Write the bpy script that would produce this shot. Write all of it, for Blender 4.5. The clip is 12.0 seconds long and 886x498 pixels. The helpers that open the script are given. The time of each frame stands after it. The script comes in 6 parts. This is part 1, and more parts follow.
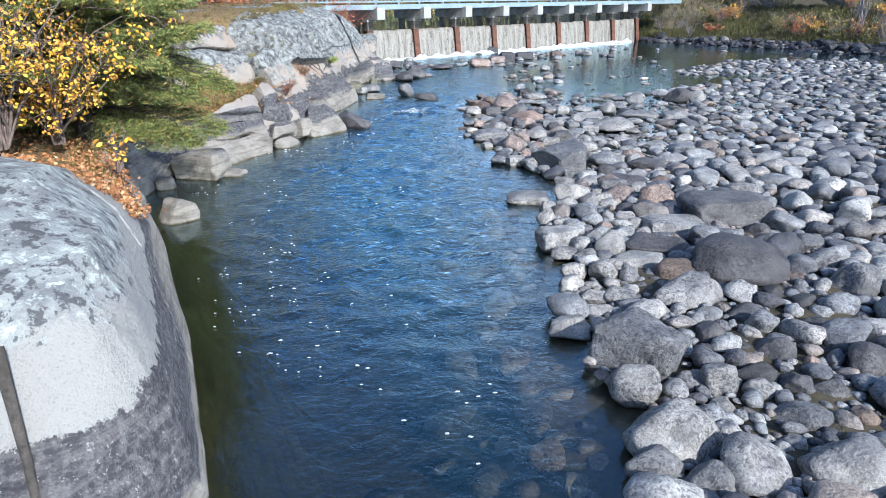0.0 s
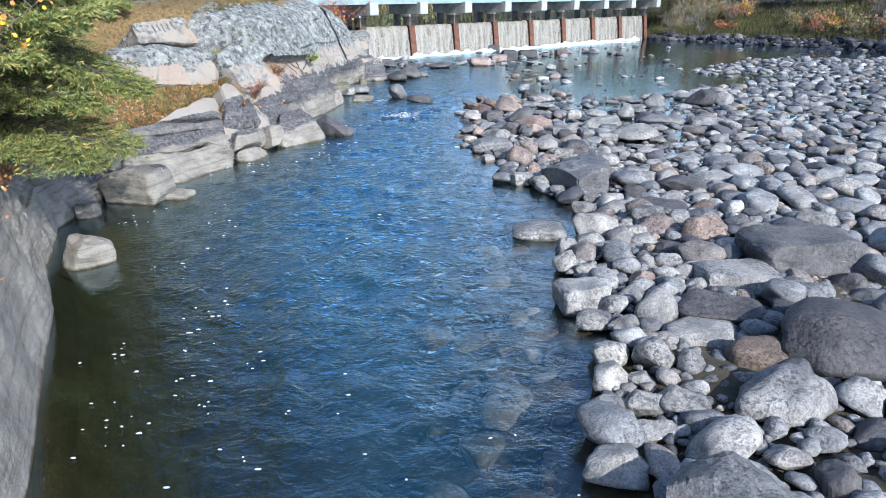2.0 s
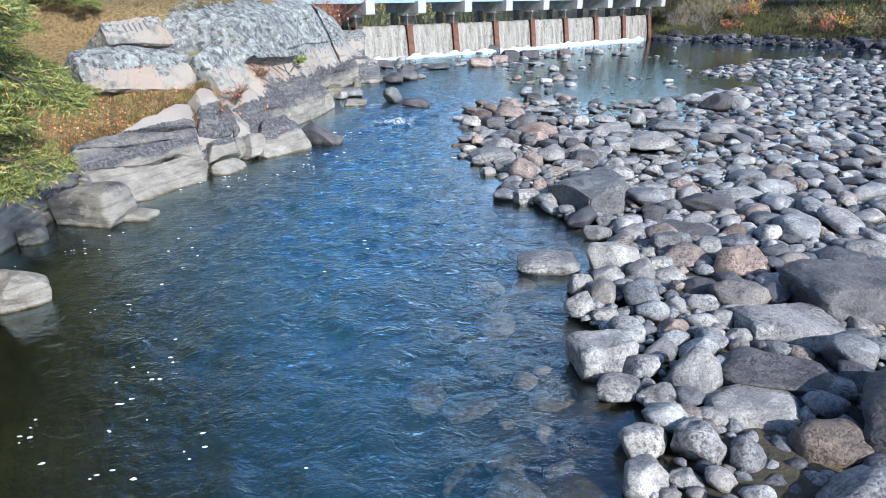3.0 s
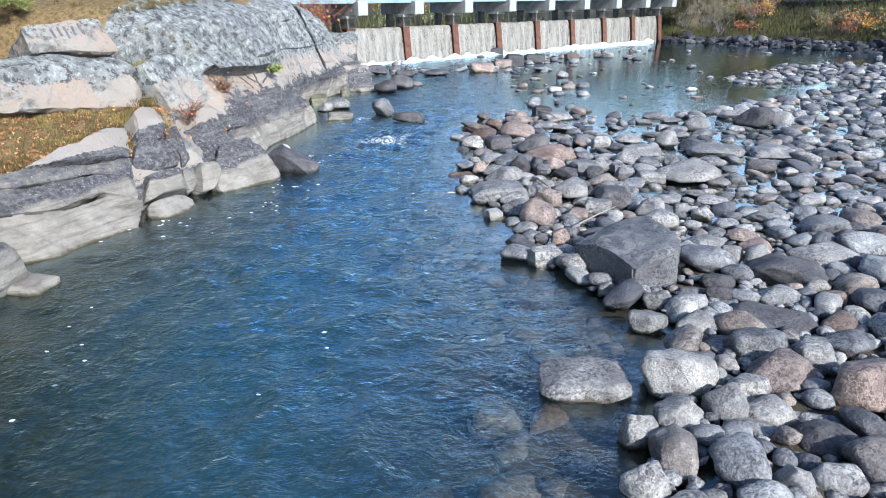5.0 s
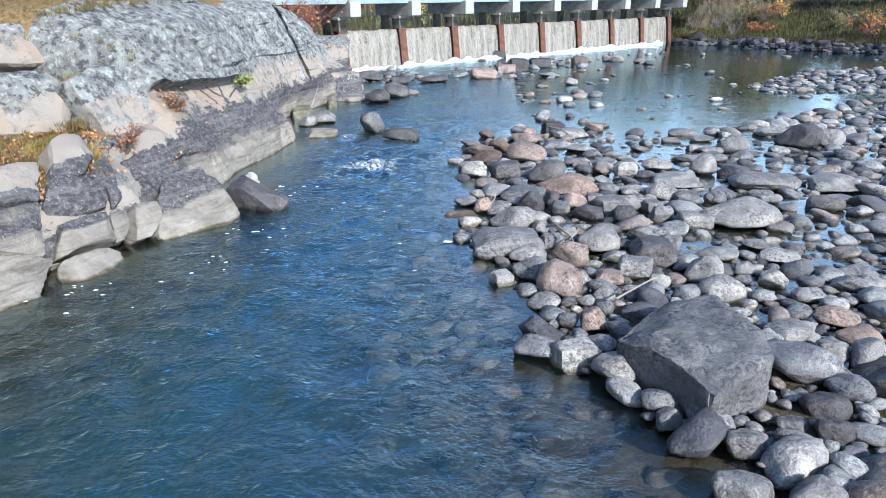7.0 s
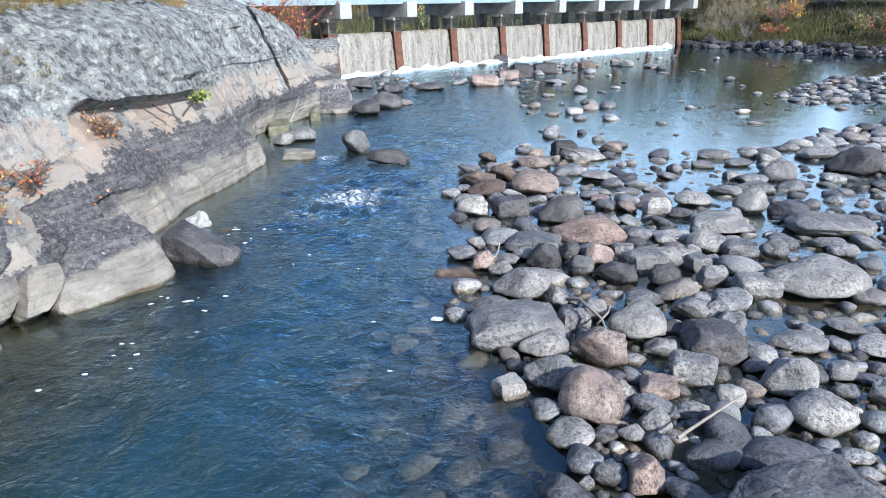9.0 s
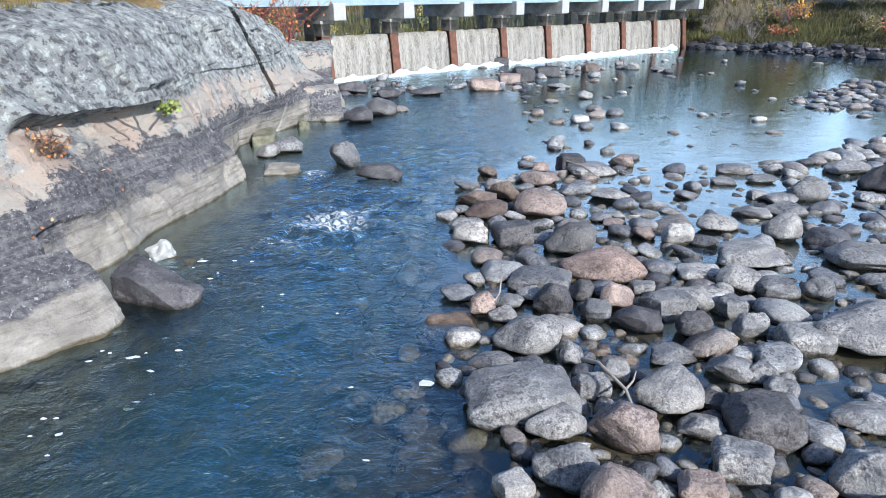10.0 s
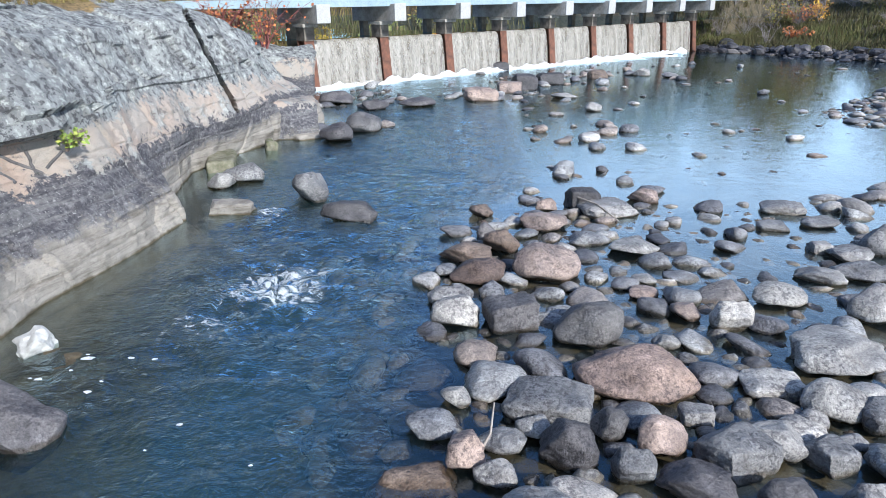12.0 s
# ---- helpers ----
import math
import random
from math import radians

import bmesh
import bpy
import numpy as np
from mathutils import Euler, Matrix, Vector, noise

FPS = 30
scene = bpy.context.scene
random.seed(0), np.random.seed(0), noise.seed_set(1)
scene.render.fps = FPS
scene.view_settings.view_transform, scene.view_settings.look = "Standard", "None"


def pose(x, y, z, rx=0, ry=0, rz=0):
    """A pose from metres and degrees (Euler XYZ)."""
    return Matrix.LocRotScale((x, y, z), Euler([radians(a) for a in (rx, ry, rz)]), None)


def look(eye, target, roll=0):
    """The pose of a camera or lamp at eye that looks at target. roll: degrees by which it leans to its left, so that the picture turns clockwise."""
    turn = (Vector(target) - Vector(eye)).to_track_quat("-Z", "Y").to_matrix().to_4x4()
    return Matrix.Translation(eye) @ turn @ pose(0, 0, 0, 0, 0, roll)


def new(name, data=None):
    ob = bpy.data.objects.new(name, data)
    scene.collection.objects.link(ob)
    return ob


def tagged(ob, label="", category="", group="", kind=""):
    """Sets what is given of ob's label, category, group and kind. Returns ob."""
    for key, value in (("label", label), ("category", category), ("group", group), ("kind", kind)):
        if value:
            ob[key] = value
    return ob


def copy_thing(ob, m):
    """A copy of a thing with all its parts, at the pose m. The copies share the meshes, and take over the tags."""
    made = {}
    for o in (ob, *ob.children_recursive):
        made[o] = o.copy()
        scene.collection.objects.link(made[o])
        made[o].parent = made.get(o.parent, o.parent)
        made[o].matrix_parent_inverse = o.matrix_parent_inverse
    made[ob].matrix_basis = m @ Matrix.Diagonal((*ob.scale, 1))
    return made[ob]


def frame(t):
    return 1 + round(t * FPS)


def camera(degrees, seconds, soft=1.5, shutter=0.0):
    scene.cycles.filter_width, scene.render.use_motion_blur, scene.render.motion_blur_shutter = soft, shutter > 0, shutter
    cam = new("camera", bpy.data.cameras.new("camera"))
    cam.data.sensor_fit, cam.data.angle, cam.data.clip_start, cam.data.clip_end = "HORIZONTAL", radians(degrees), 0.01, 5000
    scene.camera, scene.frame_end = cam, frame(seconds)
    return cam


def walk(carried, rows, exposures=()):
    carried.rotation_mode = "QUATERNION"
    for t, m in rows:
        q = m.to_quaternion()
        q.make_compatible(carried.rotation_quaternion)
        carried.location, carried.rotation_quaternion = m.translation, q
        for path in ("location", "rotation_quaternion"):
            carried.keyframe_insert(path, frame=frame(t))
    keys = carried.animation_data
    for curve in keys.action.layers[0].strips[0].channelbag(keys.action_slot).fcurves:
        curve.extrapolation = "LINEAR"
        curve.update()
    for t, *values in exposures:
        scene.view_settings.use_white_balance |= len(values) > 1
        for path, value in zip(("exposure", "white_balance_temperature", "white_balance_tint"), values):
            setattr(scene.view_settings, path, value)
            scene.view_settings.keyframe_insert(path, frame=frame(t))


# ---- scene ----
cam = camera(67.7, 12.0, soft=0.62)
METRES, EYE, TILT, LEAN, TURN = 8.0, 1.83, 0.0, 0.0, 0.0
ROWS = [
    (0.0, 0.0, 0.0, 0.0, -0.2, -20.7, 0.54),
    (0.5, 0.0019, 0.0421, -0.0068, -0.18, -20.71, 0.55),
    (1.0, 0.0046, 0.0864, -0.0121, -0.15, -20.73, 0.55),
    (1.5, 0.008, 0.1301, -0.0155, -0.15, -20.74, 0.56),
    (2.0, 0.0121, 0.1742, -0.018, -0.13, -20.74, 0.57),
    (2.5, 0.0158, 0.2195, -0.02, -0.12, -20.75, 0.57),
    (3.0, 0.0181, 0.2639, -0.0217, -0.1, -20.76, 0.56),
    (5.0, 0.0252, 0.4438, -0.0233, -0.03, -20.74, 0.54),
    (5.5, 0.0263, 0.485, -0.0231, -0.02, -20.74, 0.55),
    (6.0, 0.0279, 0.5249, -0.0232, -0.01, -20.74, 0.53),
    (6.5, 0.0294, 0.5652, -0.0232, -0.0, -20.73, 0.53),
    (7.0, 0.0307, 0.6035, -0.0229, 0.01, -20.74, 0.54),
    (9.0, 0.0396, 0.7563, -0.0228, 0.06, -20.7, 0.55),
    (9.5, 0.0421, 0.796, -0.0225, 0.07, -20.69, 0.55),
    (10.0, 0.045, 0.8362, -0.0223, 0.09, -20.67, 0.56),
    (10.5, 0.0488, 0.877, -0.0222, 0.11, -20.66, 0.56),
    (11.0, 0.0528, 0.9164, -0.0228, 0.13, -20.63, 0.56),
    (11.5, 0.0573, 0.9557, -0.0227, 0.16, -20.62, 0.6),
    (12.0, 0.0625, 0.9965, -0.0215, 0.18, -20.63, 0.58),
]
walk(cam, [(t, pose(0, 0, EYE, TILT, LEAN, TURN) @ pose(METRES * x, METRES * y, METRES * z, 90 + pitch, roll, yaw)) for t, x, y, z, yaw, pitch, roll in ROWS],
     exposures=[(0.0, 0.67, 5660, 7.0), (5.0, 0.71, 5710, 7.0), (12.0, 0.64, 5790, 8.0)])

# ---------------------------------------------------------------- world, sun
SUN_AZ, SUN_EL = radians(145.0), radians(31.0)      # from +y, clockwise
world = bpy.data.worlds.new("world")
scene.world = world
world.use_nodes = True
wn = world.node_tree
sky = wn.nodes.new("ShaderNodeTexSky")
sky.sky_type = "NISHITA"
sky.sun_disc = False
sky.sun_elevation, sky.sun_rotation = SUN_EL, SUN_AZ
sky.air_density, sky.dust_density, sky.ozone_density = 1.0, 2.0, 5.0
wn.nodes["Background"].inputs[1].default_value = 0.15
# thin broken white cloud over the lower sky
way = wn.nodes.new("ShaderNodeTexCoord").outputs["Generated"]
flat = wn.nodes.new("ShaderNodeMapping")
flat.inputs["Scale"].default_value, flat.inputs["Location"].default_value = (1.0, 1.0, 3.5), (11.9, 6.3, 2.59)
wn.links.new(way, flat.inputs[0])
puff = wn.nodes.new("ShaderNodeTexNoise")
puff.inputs["Scale"].default_value, puff.inputs["Detail"].default_value, puff.inputs["Roughness"].default_value = 1.25, 7.0, 0.6
wn.links.new(flat.outputs[0], puff.inputs["Vector"])
high = wn.nodes.new("ShaderNodeSeparateXYZ")
wn.links.new(way, high.inputs[0])
low = wn.nodes.new("ShaderNodeMapRange")
low.inputs["From Min"].default_value, low.inputs["From Max"].default_value = 0.52, 0.16
wn.links.new(high.outputs["Z"], low.inputs["Value"])
cover = wn.nodes.new("ShaderNodeMapRange")
cover.inputs["From Min"].default_value, cover.inputs["From Max"].default_value, cover.inputs["To Max"].default_value = 0.365, 0.58, 0.92
# the cloud thickens towards one side of the sky
side = wn.nodes.new("ShaderNodeMath")
side.operation = "MULTIPLY_ADD"
side.inputs[1].default_value = 0.65
wn.links.new(high.outputs["X"], side.inputs[0]), wn.links.new(puff.outputs["Fac"], side.inputs[2])
wn.links.new(side.outputs[0], cover.inputs["Value"])
both = wn.nodes.new("ShaderNodeMath")
both.operation = "MULTIPLY"
wn.links.new(low.outputs[0], both.inputs[0]), wn.links.new(cover.outputs[0], both.inputs[1])
cloud = wn.nodes.new("ShaderNodeMix")
cloud.data_type = "RGBA"
cloud.inputs[7].default_value = (7.6, 8.2, 9.2, 1)
wn.links.new(both.outputs[0], cloud.inputs[0]), wn.links.new(sky.outputs[0], cloud.inputs[6])
wn.links.new(cloud.outputs[2], wn.nodes["Background"].inputs[0])
sun = new("sun", bpy.data.lights.new("sun", "SUN"))
sun.data.energy, sun.data.angle, sun.data.color = 4.5, radians(0.6), (1.0, 0.91, 0.79)
sun_from = Vector((math.sin(SUN_AZ) * math.cos(SUN_EL), math.cos(SUN_AZ) * math.cos(SUN_EL), math.sin(SUN_EL)))
sun.matrix_world = look(sun_from * 60, (0, 0, 0))


# ---------------------------------------------------------------- noise on arrays
def hash3(i, j, k, seed):
    n = (i * 73856093) ^ (j * 19349663) ^ (k * 83492791) ^ (seed * 2654435761)
    n = (n ^ (n >> 13)) * 1274126177 & 0x7FFFFFFF
    n = (n ^ (n >> 15)) * 668265263 & 0x7FFFFFFF
    return ((n ^ (n >> 14)) & 0xFFFFF) / 0xFFFFF * 2 - 1


def vnoise(p, seed=0):
    """Smooth noise, -1 to 1, at an array of places (n, 3)."""
    p = np.asarray(p, float)
    b = np.floor(p).astype(np.int64)
    f = p - b
    f = f * f * f * (f * (f * 6 - 15) + 10)
    out = 0
    for dx in (0, 1):
        for dy in (0, 1):
            for dz in (0, 1):
                w = (f[:, 0] if dx else 1 - f[:, 0]) * (f[:, 1] if dy else 1 - f[:, 1]) * (f[:, 2] if dz else 1 - f[:, 2])
                out = out + w * hash3(b[:, 0] + dx, b[:, 1] + dy, b[:, 2] + dz, seed)
    return out


def fbm(p, octaves=4, seed=0, gain=0.5):
    p = np.asarray(p, float)
    out, a = 0, 1.0
    for o in range(octaves):
        out = out + a * vnoise(p * 2.03 ** o + 17.3 * o, seed + o)
        a *= gain
    return out


# ---------------------------------------------------------------- mesh helpers
def mesh_of(name, verts, faces, smooth=True, crisp=0):
    me = bpy.data.meshes.new(name)
    verts = np.asarray(verts, np.float32)
    me.vertices.add(len(verts))
    me.vertices.foreach_set("co", verts.ravel())
    if isinstance(faces, np.ndarray):
        k = faces.shape[1]
        me.loops.add(faces.size)
        me.polygons.add(len(faces))
        me.loops.foreach_set("vertex_index", faces.astype(np.int32).ravel())
        me.polygons.foreach_set("loop_start", np.arange(0, faces.size, k, dtype=np.int32))
        me.polygons.foreach_set("loop_total", np.full(len(faces), k, np.int32))
    else:
        me.from_pydata(verts.tolist(), [], faces)
    me.polygons.foreach_set("use_smooth", np.full(len(me.polygons), smooth))
    me.update(calc_edges=True)
    me.validate()
    if crisp:
        me.set_sharp_from_angle(angle=radians(crisp))
    return me


def thing(name, me, material, label, category, group="", kind=""):
    ob = new(name, me)
    if material and not me.materials:
        me.materials.append(material)
    return tagged(ob, label, category, group, kind)


def part(name, bm, material, parent, label=""):
    """Links a bmesh, or a mesh, as one mesh object under a thing or a part."""
    if isinstance(bm, bpy.types.Mesh):
        me = bm
    else:
        me = bpy.data.meshes.new(name)
        bm.to_mesh(me)
        bm.free()
    ob = new(name, me)
    if material and not me.materials:
        me.materials.append(material)
    ob.parent = parent
    return tagged(ob, label)


def grid_faces(nu, nv):
    i = np.arange(nu * nv).reshape(nu, nv)
    return np.stack([i[:-1, :-1].ravel(), i[1:, :-1].ravel(), i[1:, 1:].ravel(), i[:-1, 1:].ravel()], 1)


def box_bm(sx, sy, sz, bevel=0.0, centre=(0, 0, 0), turn=0.0):
    bm = bmesh.new()
    bmesh.ops.create_cube(bm, size=1.0, matrix=Matrix.Translation(centre) @ Matrix.Rotation(turn, 4, "Z") @ Matrix.Diagonal((sx, sy, sz, 1)))
    if bevel:
        bmesh.ops.bevel(bm, geom=bm.edges[:], offset=bevel, segments=2, affect="EDGES", profile=0.6)
    return bm


# ---------------------------------------------------------------- materials
def material(name):
    m = bpy.data.materials.new(name)
    m.use_nodes = True
    nt = m.node_tree
    return m, nt, nt.nodes["Principled BSDF"]


def node(nt, kind, **values):
    n = nt.nodes.new(kind)
    for k, v in values.items():
        if k in n.inputs:
            n.inputs[k].default_value = v
    return n


def noise_node(nt, vector, scale, detail=6.0, rough=0.6, distort=0.0):
    n = node(nt, "ShaderNodeTexNoise", Scale=scale, Detail=detail, Roughness=rough, Distortion=distort)
    if vector is not None:
        nt.links.new(vector, n.inputs["Vector"])
    return n.outputs["Fac"]


def ramp(nt, fac, *stops):
    r = nt.nodes.new("ShaderNodeValToRGB")
    el = r.color_ramp.elements
    while len(el) < len(stops):
        el.new(0.5)
    for e, (p, c) in zip(el, stops):
        e.position = p
        e.color = (c, c, c, 1) if isinstance(c, (int, float)) else (*c, 1)
    nt.links.new(fac, r.inputs[0])
    return r.outputs[0]


def mix(nt, fac, a, b, mode="MIX"):
    m = nt.nodes.new("ShaderNodeMix")
    m.data_type, m.blend_type = "RGBA", mode
    for s, v in ((0, fac), (6, a), (7, b)):
        if isinstance(v, bpy.types.NodeSocket):
            nt.links.new(v, m.inputs[s])
        elif s == 0:
            m.inputs[0].default_value = v
        else:
            m.inputs[s].default_value = (*v, 1)
    return m.outputs[2]


def maths(nt, op, a, b=0.0, clamp=False):
    m = nt.nodes.new("ShaderNodeMath")
    m.operation, m.use_clamp = op, clamp
    for s, v in ((0, a), (1, b)):
        if isinstance(v, bpy.types.NodeSocket):
            nt.links.new(v, m.inputs[s])
        else:
            m.inputs[s].default_value = v
    return m.outputs[0]


def bump(nt, bsdf, height, strength, distance):
    b = node(nt, "ShaderNodeBump", Strength=strength, Distance=distance)
    nt.links.new(height, b.inputs["Height"])
    nt.links.new(b.outputs[0], bsdf.inputs["Normal"])
    return b


def where(nt, kind="Object"):
    if kind == "World":
        return nt.nodes.new("ShaderNodeNewGeometry").outputs["Position"]
    return nt.nodes.new("ShaderNodeTexCoord").outputs[kind]


STONE_TONES = {
    "g": ((0.0, (0.138, 0.139, 0.143)), (0.5, (0.212, 0.209, 0.207)), (1.0, (0.293, 0.284, 0.272))),
    "d": ((0.0, (0.050, 0.049, 0.052)), (0.6, (0.080, 0.075, 0.080)), (1.0, (0.122, 0.119, 0.118))),
    "w": ((0.0, (0.218, 0.213, 0.205)), (0.6, (0.279, 0.271, 0.257)), (1.0, (0.340, 0.325, 0.304))),
    "p": ((0.0, (0.248, 0.183, 0.153)), (0.6, (0.293, 0.226, 0.193)), (1.0, (0.212, 0.171, 0.153))),
    "b": ((0.0, (0.102, 0.073, 0.063)), (0.6, (0.154, 0.118, 0.094)), (1.0, (0.109, 0.088, 0.081))),
    "rip": ((0.0, (0.022, 0.021, 0.027)), (0.55, (0.046, 0.046, 0.054)), (0.85, (0.092, 0.088, 0.092)), (1.0, (0.194, 0.176, 0.161))),
    "all": ((0.0, (0.067, 0.068, 0.079)), (0.2, (0.136, 0.137, 0.149)), (0.45, (0.232, 0.237, 0.242)), (0.72, (0.330, 0.329, 0.321)),
            (0.84, (0.262, 0.217, 0.188)), (0.91, (0.174, 0.159, 0.149)), (1.0, (0.464, 0.456, 0.435))),
}


def stone_material(name, tone, island=False):
    """River cobbles and boulders: speckled granite, blotched and veined."""
    m, nt, b = material(name)
    w = where(nt, "World")
    if island:
        rnd = nt.nodes.new("ShaderNodeNewGeometry").outputs["Random Per Island"]
    else:
        rnd = nt.nodes.new("ShaderNodeObjectInfo").outputs["Random"]
    base = ramp(nt, rnd, *STONE_TONES[tone])
    shift = nt.nodes.new("ShaderNodeVectorMath")
    shift.operation = "ADD"
    comb = nt.nodes.new("ShaderNodeCombineXYZ")
    far = maths(nt, "MULTIPLY", rnd, 91.0)
    nt.links.new(far, comb.inputs[0]), nt.links.new(far, comb.inputs[2])
    nt.links.new(w, shift.inputs[0]), nt.links.new(comb.outputs[0], shift.inputs[1])
    p = shift.outputs[0]
    blotch = noise_node(nt, p, 6.0, 3, 0.55)
    film = noise_node(nt, p, 11.0, 6, 0.68, 0.4)
    pits = noise_node(nt, p, 46.0, 4, 0.7)
    grain = noise_node(nt, p, 115.0, 3, 0.7)
    crust = noise_node(nt, p, 4.3, 4, 0.6)
    c = mix(nt, ramp(nt, blotch, (0.40, 0.0), (0.60, 1.0)), mix(nt, 1.0, base, (0.78, 0.78, 0.80), "MULTIPLY"), mix(nt, 1.0, base, (1.30, 1.29, 1.26), "MULTIPLY"))
    c = mix(nt, ramp(nt, film, (0.53, 0.0), (0.63, 0.6)), c, mix(nt, 1.0, c, (1.55, 1.57, 1.60), "MULTIPLY"))
    c = mix(nt, ramp(nt, film, (0.34, 0.55), (0.44, 0.0)), c, mix(nt, 1.0, c, (0.62, 0.56, 0.52), "MULTIPLY"))
    lichen = maths(nt, "MULTIPLY", ramp(nt, pits, (0.43, 0.9), (0.50, 0.0)), ramp(nt, crust, (0.42, 0.25), (0.56, 1.0)))
    c = mix(nt, lichen, c, mix(nt, 1.0, c, (0.36, 0.35, 0.38), "MULTIPLY"))
    c = mix(nt, ramp(nt, pits, (0.60, 0.0), (0.66, 0.4)), c, mix(nt, 1.0, c, (1.5, 1.5, 1.48), "MULTIPLY"))
    c = mix(nt, ramp(nt, grain, (0.40, 0.6), (0.50, 0.0)), c, mix(nt, 1.0, c, (0.42, 0.42, 0.45), "MULTIPLY"))
    c = mix(nt, ramp(nt, grain, (0.55, 0.0), (0.63, 0.32)), c, mix(nt, 1.0, c, (1.6, 1.6, 1.58), "MULTIPLY"))
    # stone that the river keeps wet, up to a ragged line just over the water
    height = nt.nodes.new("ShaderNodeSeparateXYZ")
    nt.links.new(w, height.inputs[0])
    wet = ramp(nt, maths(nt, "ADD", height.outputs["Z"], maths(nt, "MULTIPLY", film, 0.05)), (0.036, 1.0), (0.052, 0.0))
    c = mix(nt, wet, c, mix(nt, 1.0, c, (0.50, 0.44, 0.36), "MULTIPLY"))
    nt.links.new(c, b.inputs["Base Color"])
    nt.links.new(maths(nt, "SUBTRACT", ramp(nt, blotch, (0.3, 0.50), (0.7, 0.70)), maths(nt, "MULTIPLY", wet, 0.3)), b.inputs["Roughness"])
    b.inputs["Specular IOR Level"].default_value = 0.5
    rise = maths(nt, "ADD", maths(nt, "MULTIPLY", pits, 1.0), maths(nt, "MULTIPLY", film, 0.7))
    bump(nt, b, maths(nt, "ADD", rise, maths(nt, "MULTIPLY", grain, 0.25)), 0.8, 0.016)
    return m


def cliff_material():
    """Granite bank: pale washed foot, black lichen band, cream stone above it, grey crusted lichen on the weathered top."""
    m, nt, b = material("bank_granite")
    w = where(nt, "World")
    band = nt.nodes.new("ShaderNodeAttribute")
    band.attribute_name = "band"
    big = noise_node(nt, w, 1.7, 5, 0.6)
    mid = noise_node(nt, w, 6.0, 6, 0.65, 0.3)
    fine = noise_node(nt, w, 26.0, 6, 0.7)
    grain = noise_node(nt, w, 110.0, 3, 0.7)
    wob = maths(nt, "ADD", maths(nt, "MULTIPLY", maths(nt, "SUBTRACT", mid, 0.5), 1.6), maths(nt, "MULTIPLY", maths(nt, "SUBTRACT", fine, 0.5), 1.1))
    v = maths(nt, "ADD", band.outputs["Fac"], wob)
    pale = mix(nt, ramp(nt, mid, (0.35, 0.0), (0.65, 1.0)), (0.21, 0.193, 0.17), (0.335, 0.31, 0.275))
    cream = mix(nt, ramp(nt, big, (0.4, 0.0), (0.6, 1.0)), (0.325, 0.297, 0.262), (0.35, 0.275, 0.222))
    wash = nt.nodes.new("ShaderNodeAttribute")
    wash.attribute_name = "wash"
    cream = mix(nt, wash.outputs["Fac"], cream, (0.335, 0.33, 0.315))
    black = mix(nt, ramp(nt, fine, (0.45, 0.0), (0.68, 1.0)), (0.06, 0.058, 0.066), (0.19, 0.185, 0.19))
    lich = mix(nt, ramp(nt, mid, (0.42, 0.0), (0.58, 1.0)), (0.16, 0.165, 0.168), (0.255, 0.267, 0.262))
    patch = noise_node(nt, w, 13.0, 10, 0.74)
    lich = mix(nt, ramp(nt, patch, (0.535, 0.0), (0.555, 0.85)), lich, (0.055, 0.055, 0.06))
    lich = mix(nt, ramp(nt, patch, (0.42, 0.9), (0.44, 0.0)), lich, (0.37, 0.395, 0.372))
    lich = mix(nt, maths(nt, "MULTIPLY", wash.outputs["Fac"], 0.55), lich, mix(nt, 1.0, lich, (1.75, 1.77, 1.75), "MULTIPLY"))
    over = maths(nt, "MULTIPLY", ramp(nt, noise_node(nt, w, 3.1, 8, 0.7), (0.53, 0.0), (0.58, 0.9)), maths(nt, "SUBTRACT", 1.0, wash.outputs["Fac"]))
    cream = mix(nt, over, cream, lich)
    dots = noise_node(nt, w, 38.0, 4, 0.8)
    lie = nt.nodes.new("ShaderNodeMapping")
    lie.inputs["Scale"].default_value, lie.inputs["Rotation"].default_value = (1.2, 0.5, 9.0), (-0.05, 0.0, 0.0)
    nt.links.new(w, lie.inputs[0])
    streak = noise_node(nt, lie.outputs[0], 2.4, 7, 0.7, 0.4)
    pale = mix(nt, ramp(nt, streak, (0.36, 0.85), (0.50, 0.0)), pale, mix(nt, 1.0, pale, (0.52, 0.50, 0.47), "MULTIPLY"))
    pale = mix(nt, ramp(nt, streak, (0.56, 0.0), (0.66, 0.6)), pale, mix(nt, 1.0, pale, (1.35, 1.33, 1.28), "MULTIPLY"))
    black = mix(nt, ramp(nt, streak, (0.50, 0.0), (0.60, 0.45)), black, (0.21, 0.205, 0.20))
    black = mix(nt, ramp(nt, dots, (0.60, 0.0), (0.64, 0.8)), black, (0.36, 0.36, 0.35))
    c = mix(nt, ramp(nt, maths(nt, "MULTIPLY", v, 0.1), (0.185, 0.0), (0.215, 1.0)), pale, black)
    c = mix(nt, ramp(nt, maths(nt, "MULTIPLY", v, 0.1), (0.315, 0.0), (0.322, 1.0)), c, cream)
    c = mix(nt, ramp(nt, maths(nt, "MULTIPLY", v, 0.1), (0.415, 0.0), (0.43, 1.0)), c, lich)
    c = mix(nt, ramp(nt, grain, (0.32, 0.5), (0.45, 0.0)), c, mix(nt, 1.0, c, (0.5, 0.5, 0.52), "MULTIPLY"))
    soil = nt.nodes.new("ShaderNodeAttribute")
    soil.attribute_name = "soil"
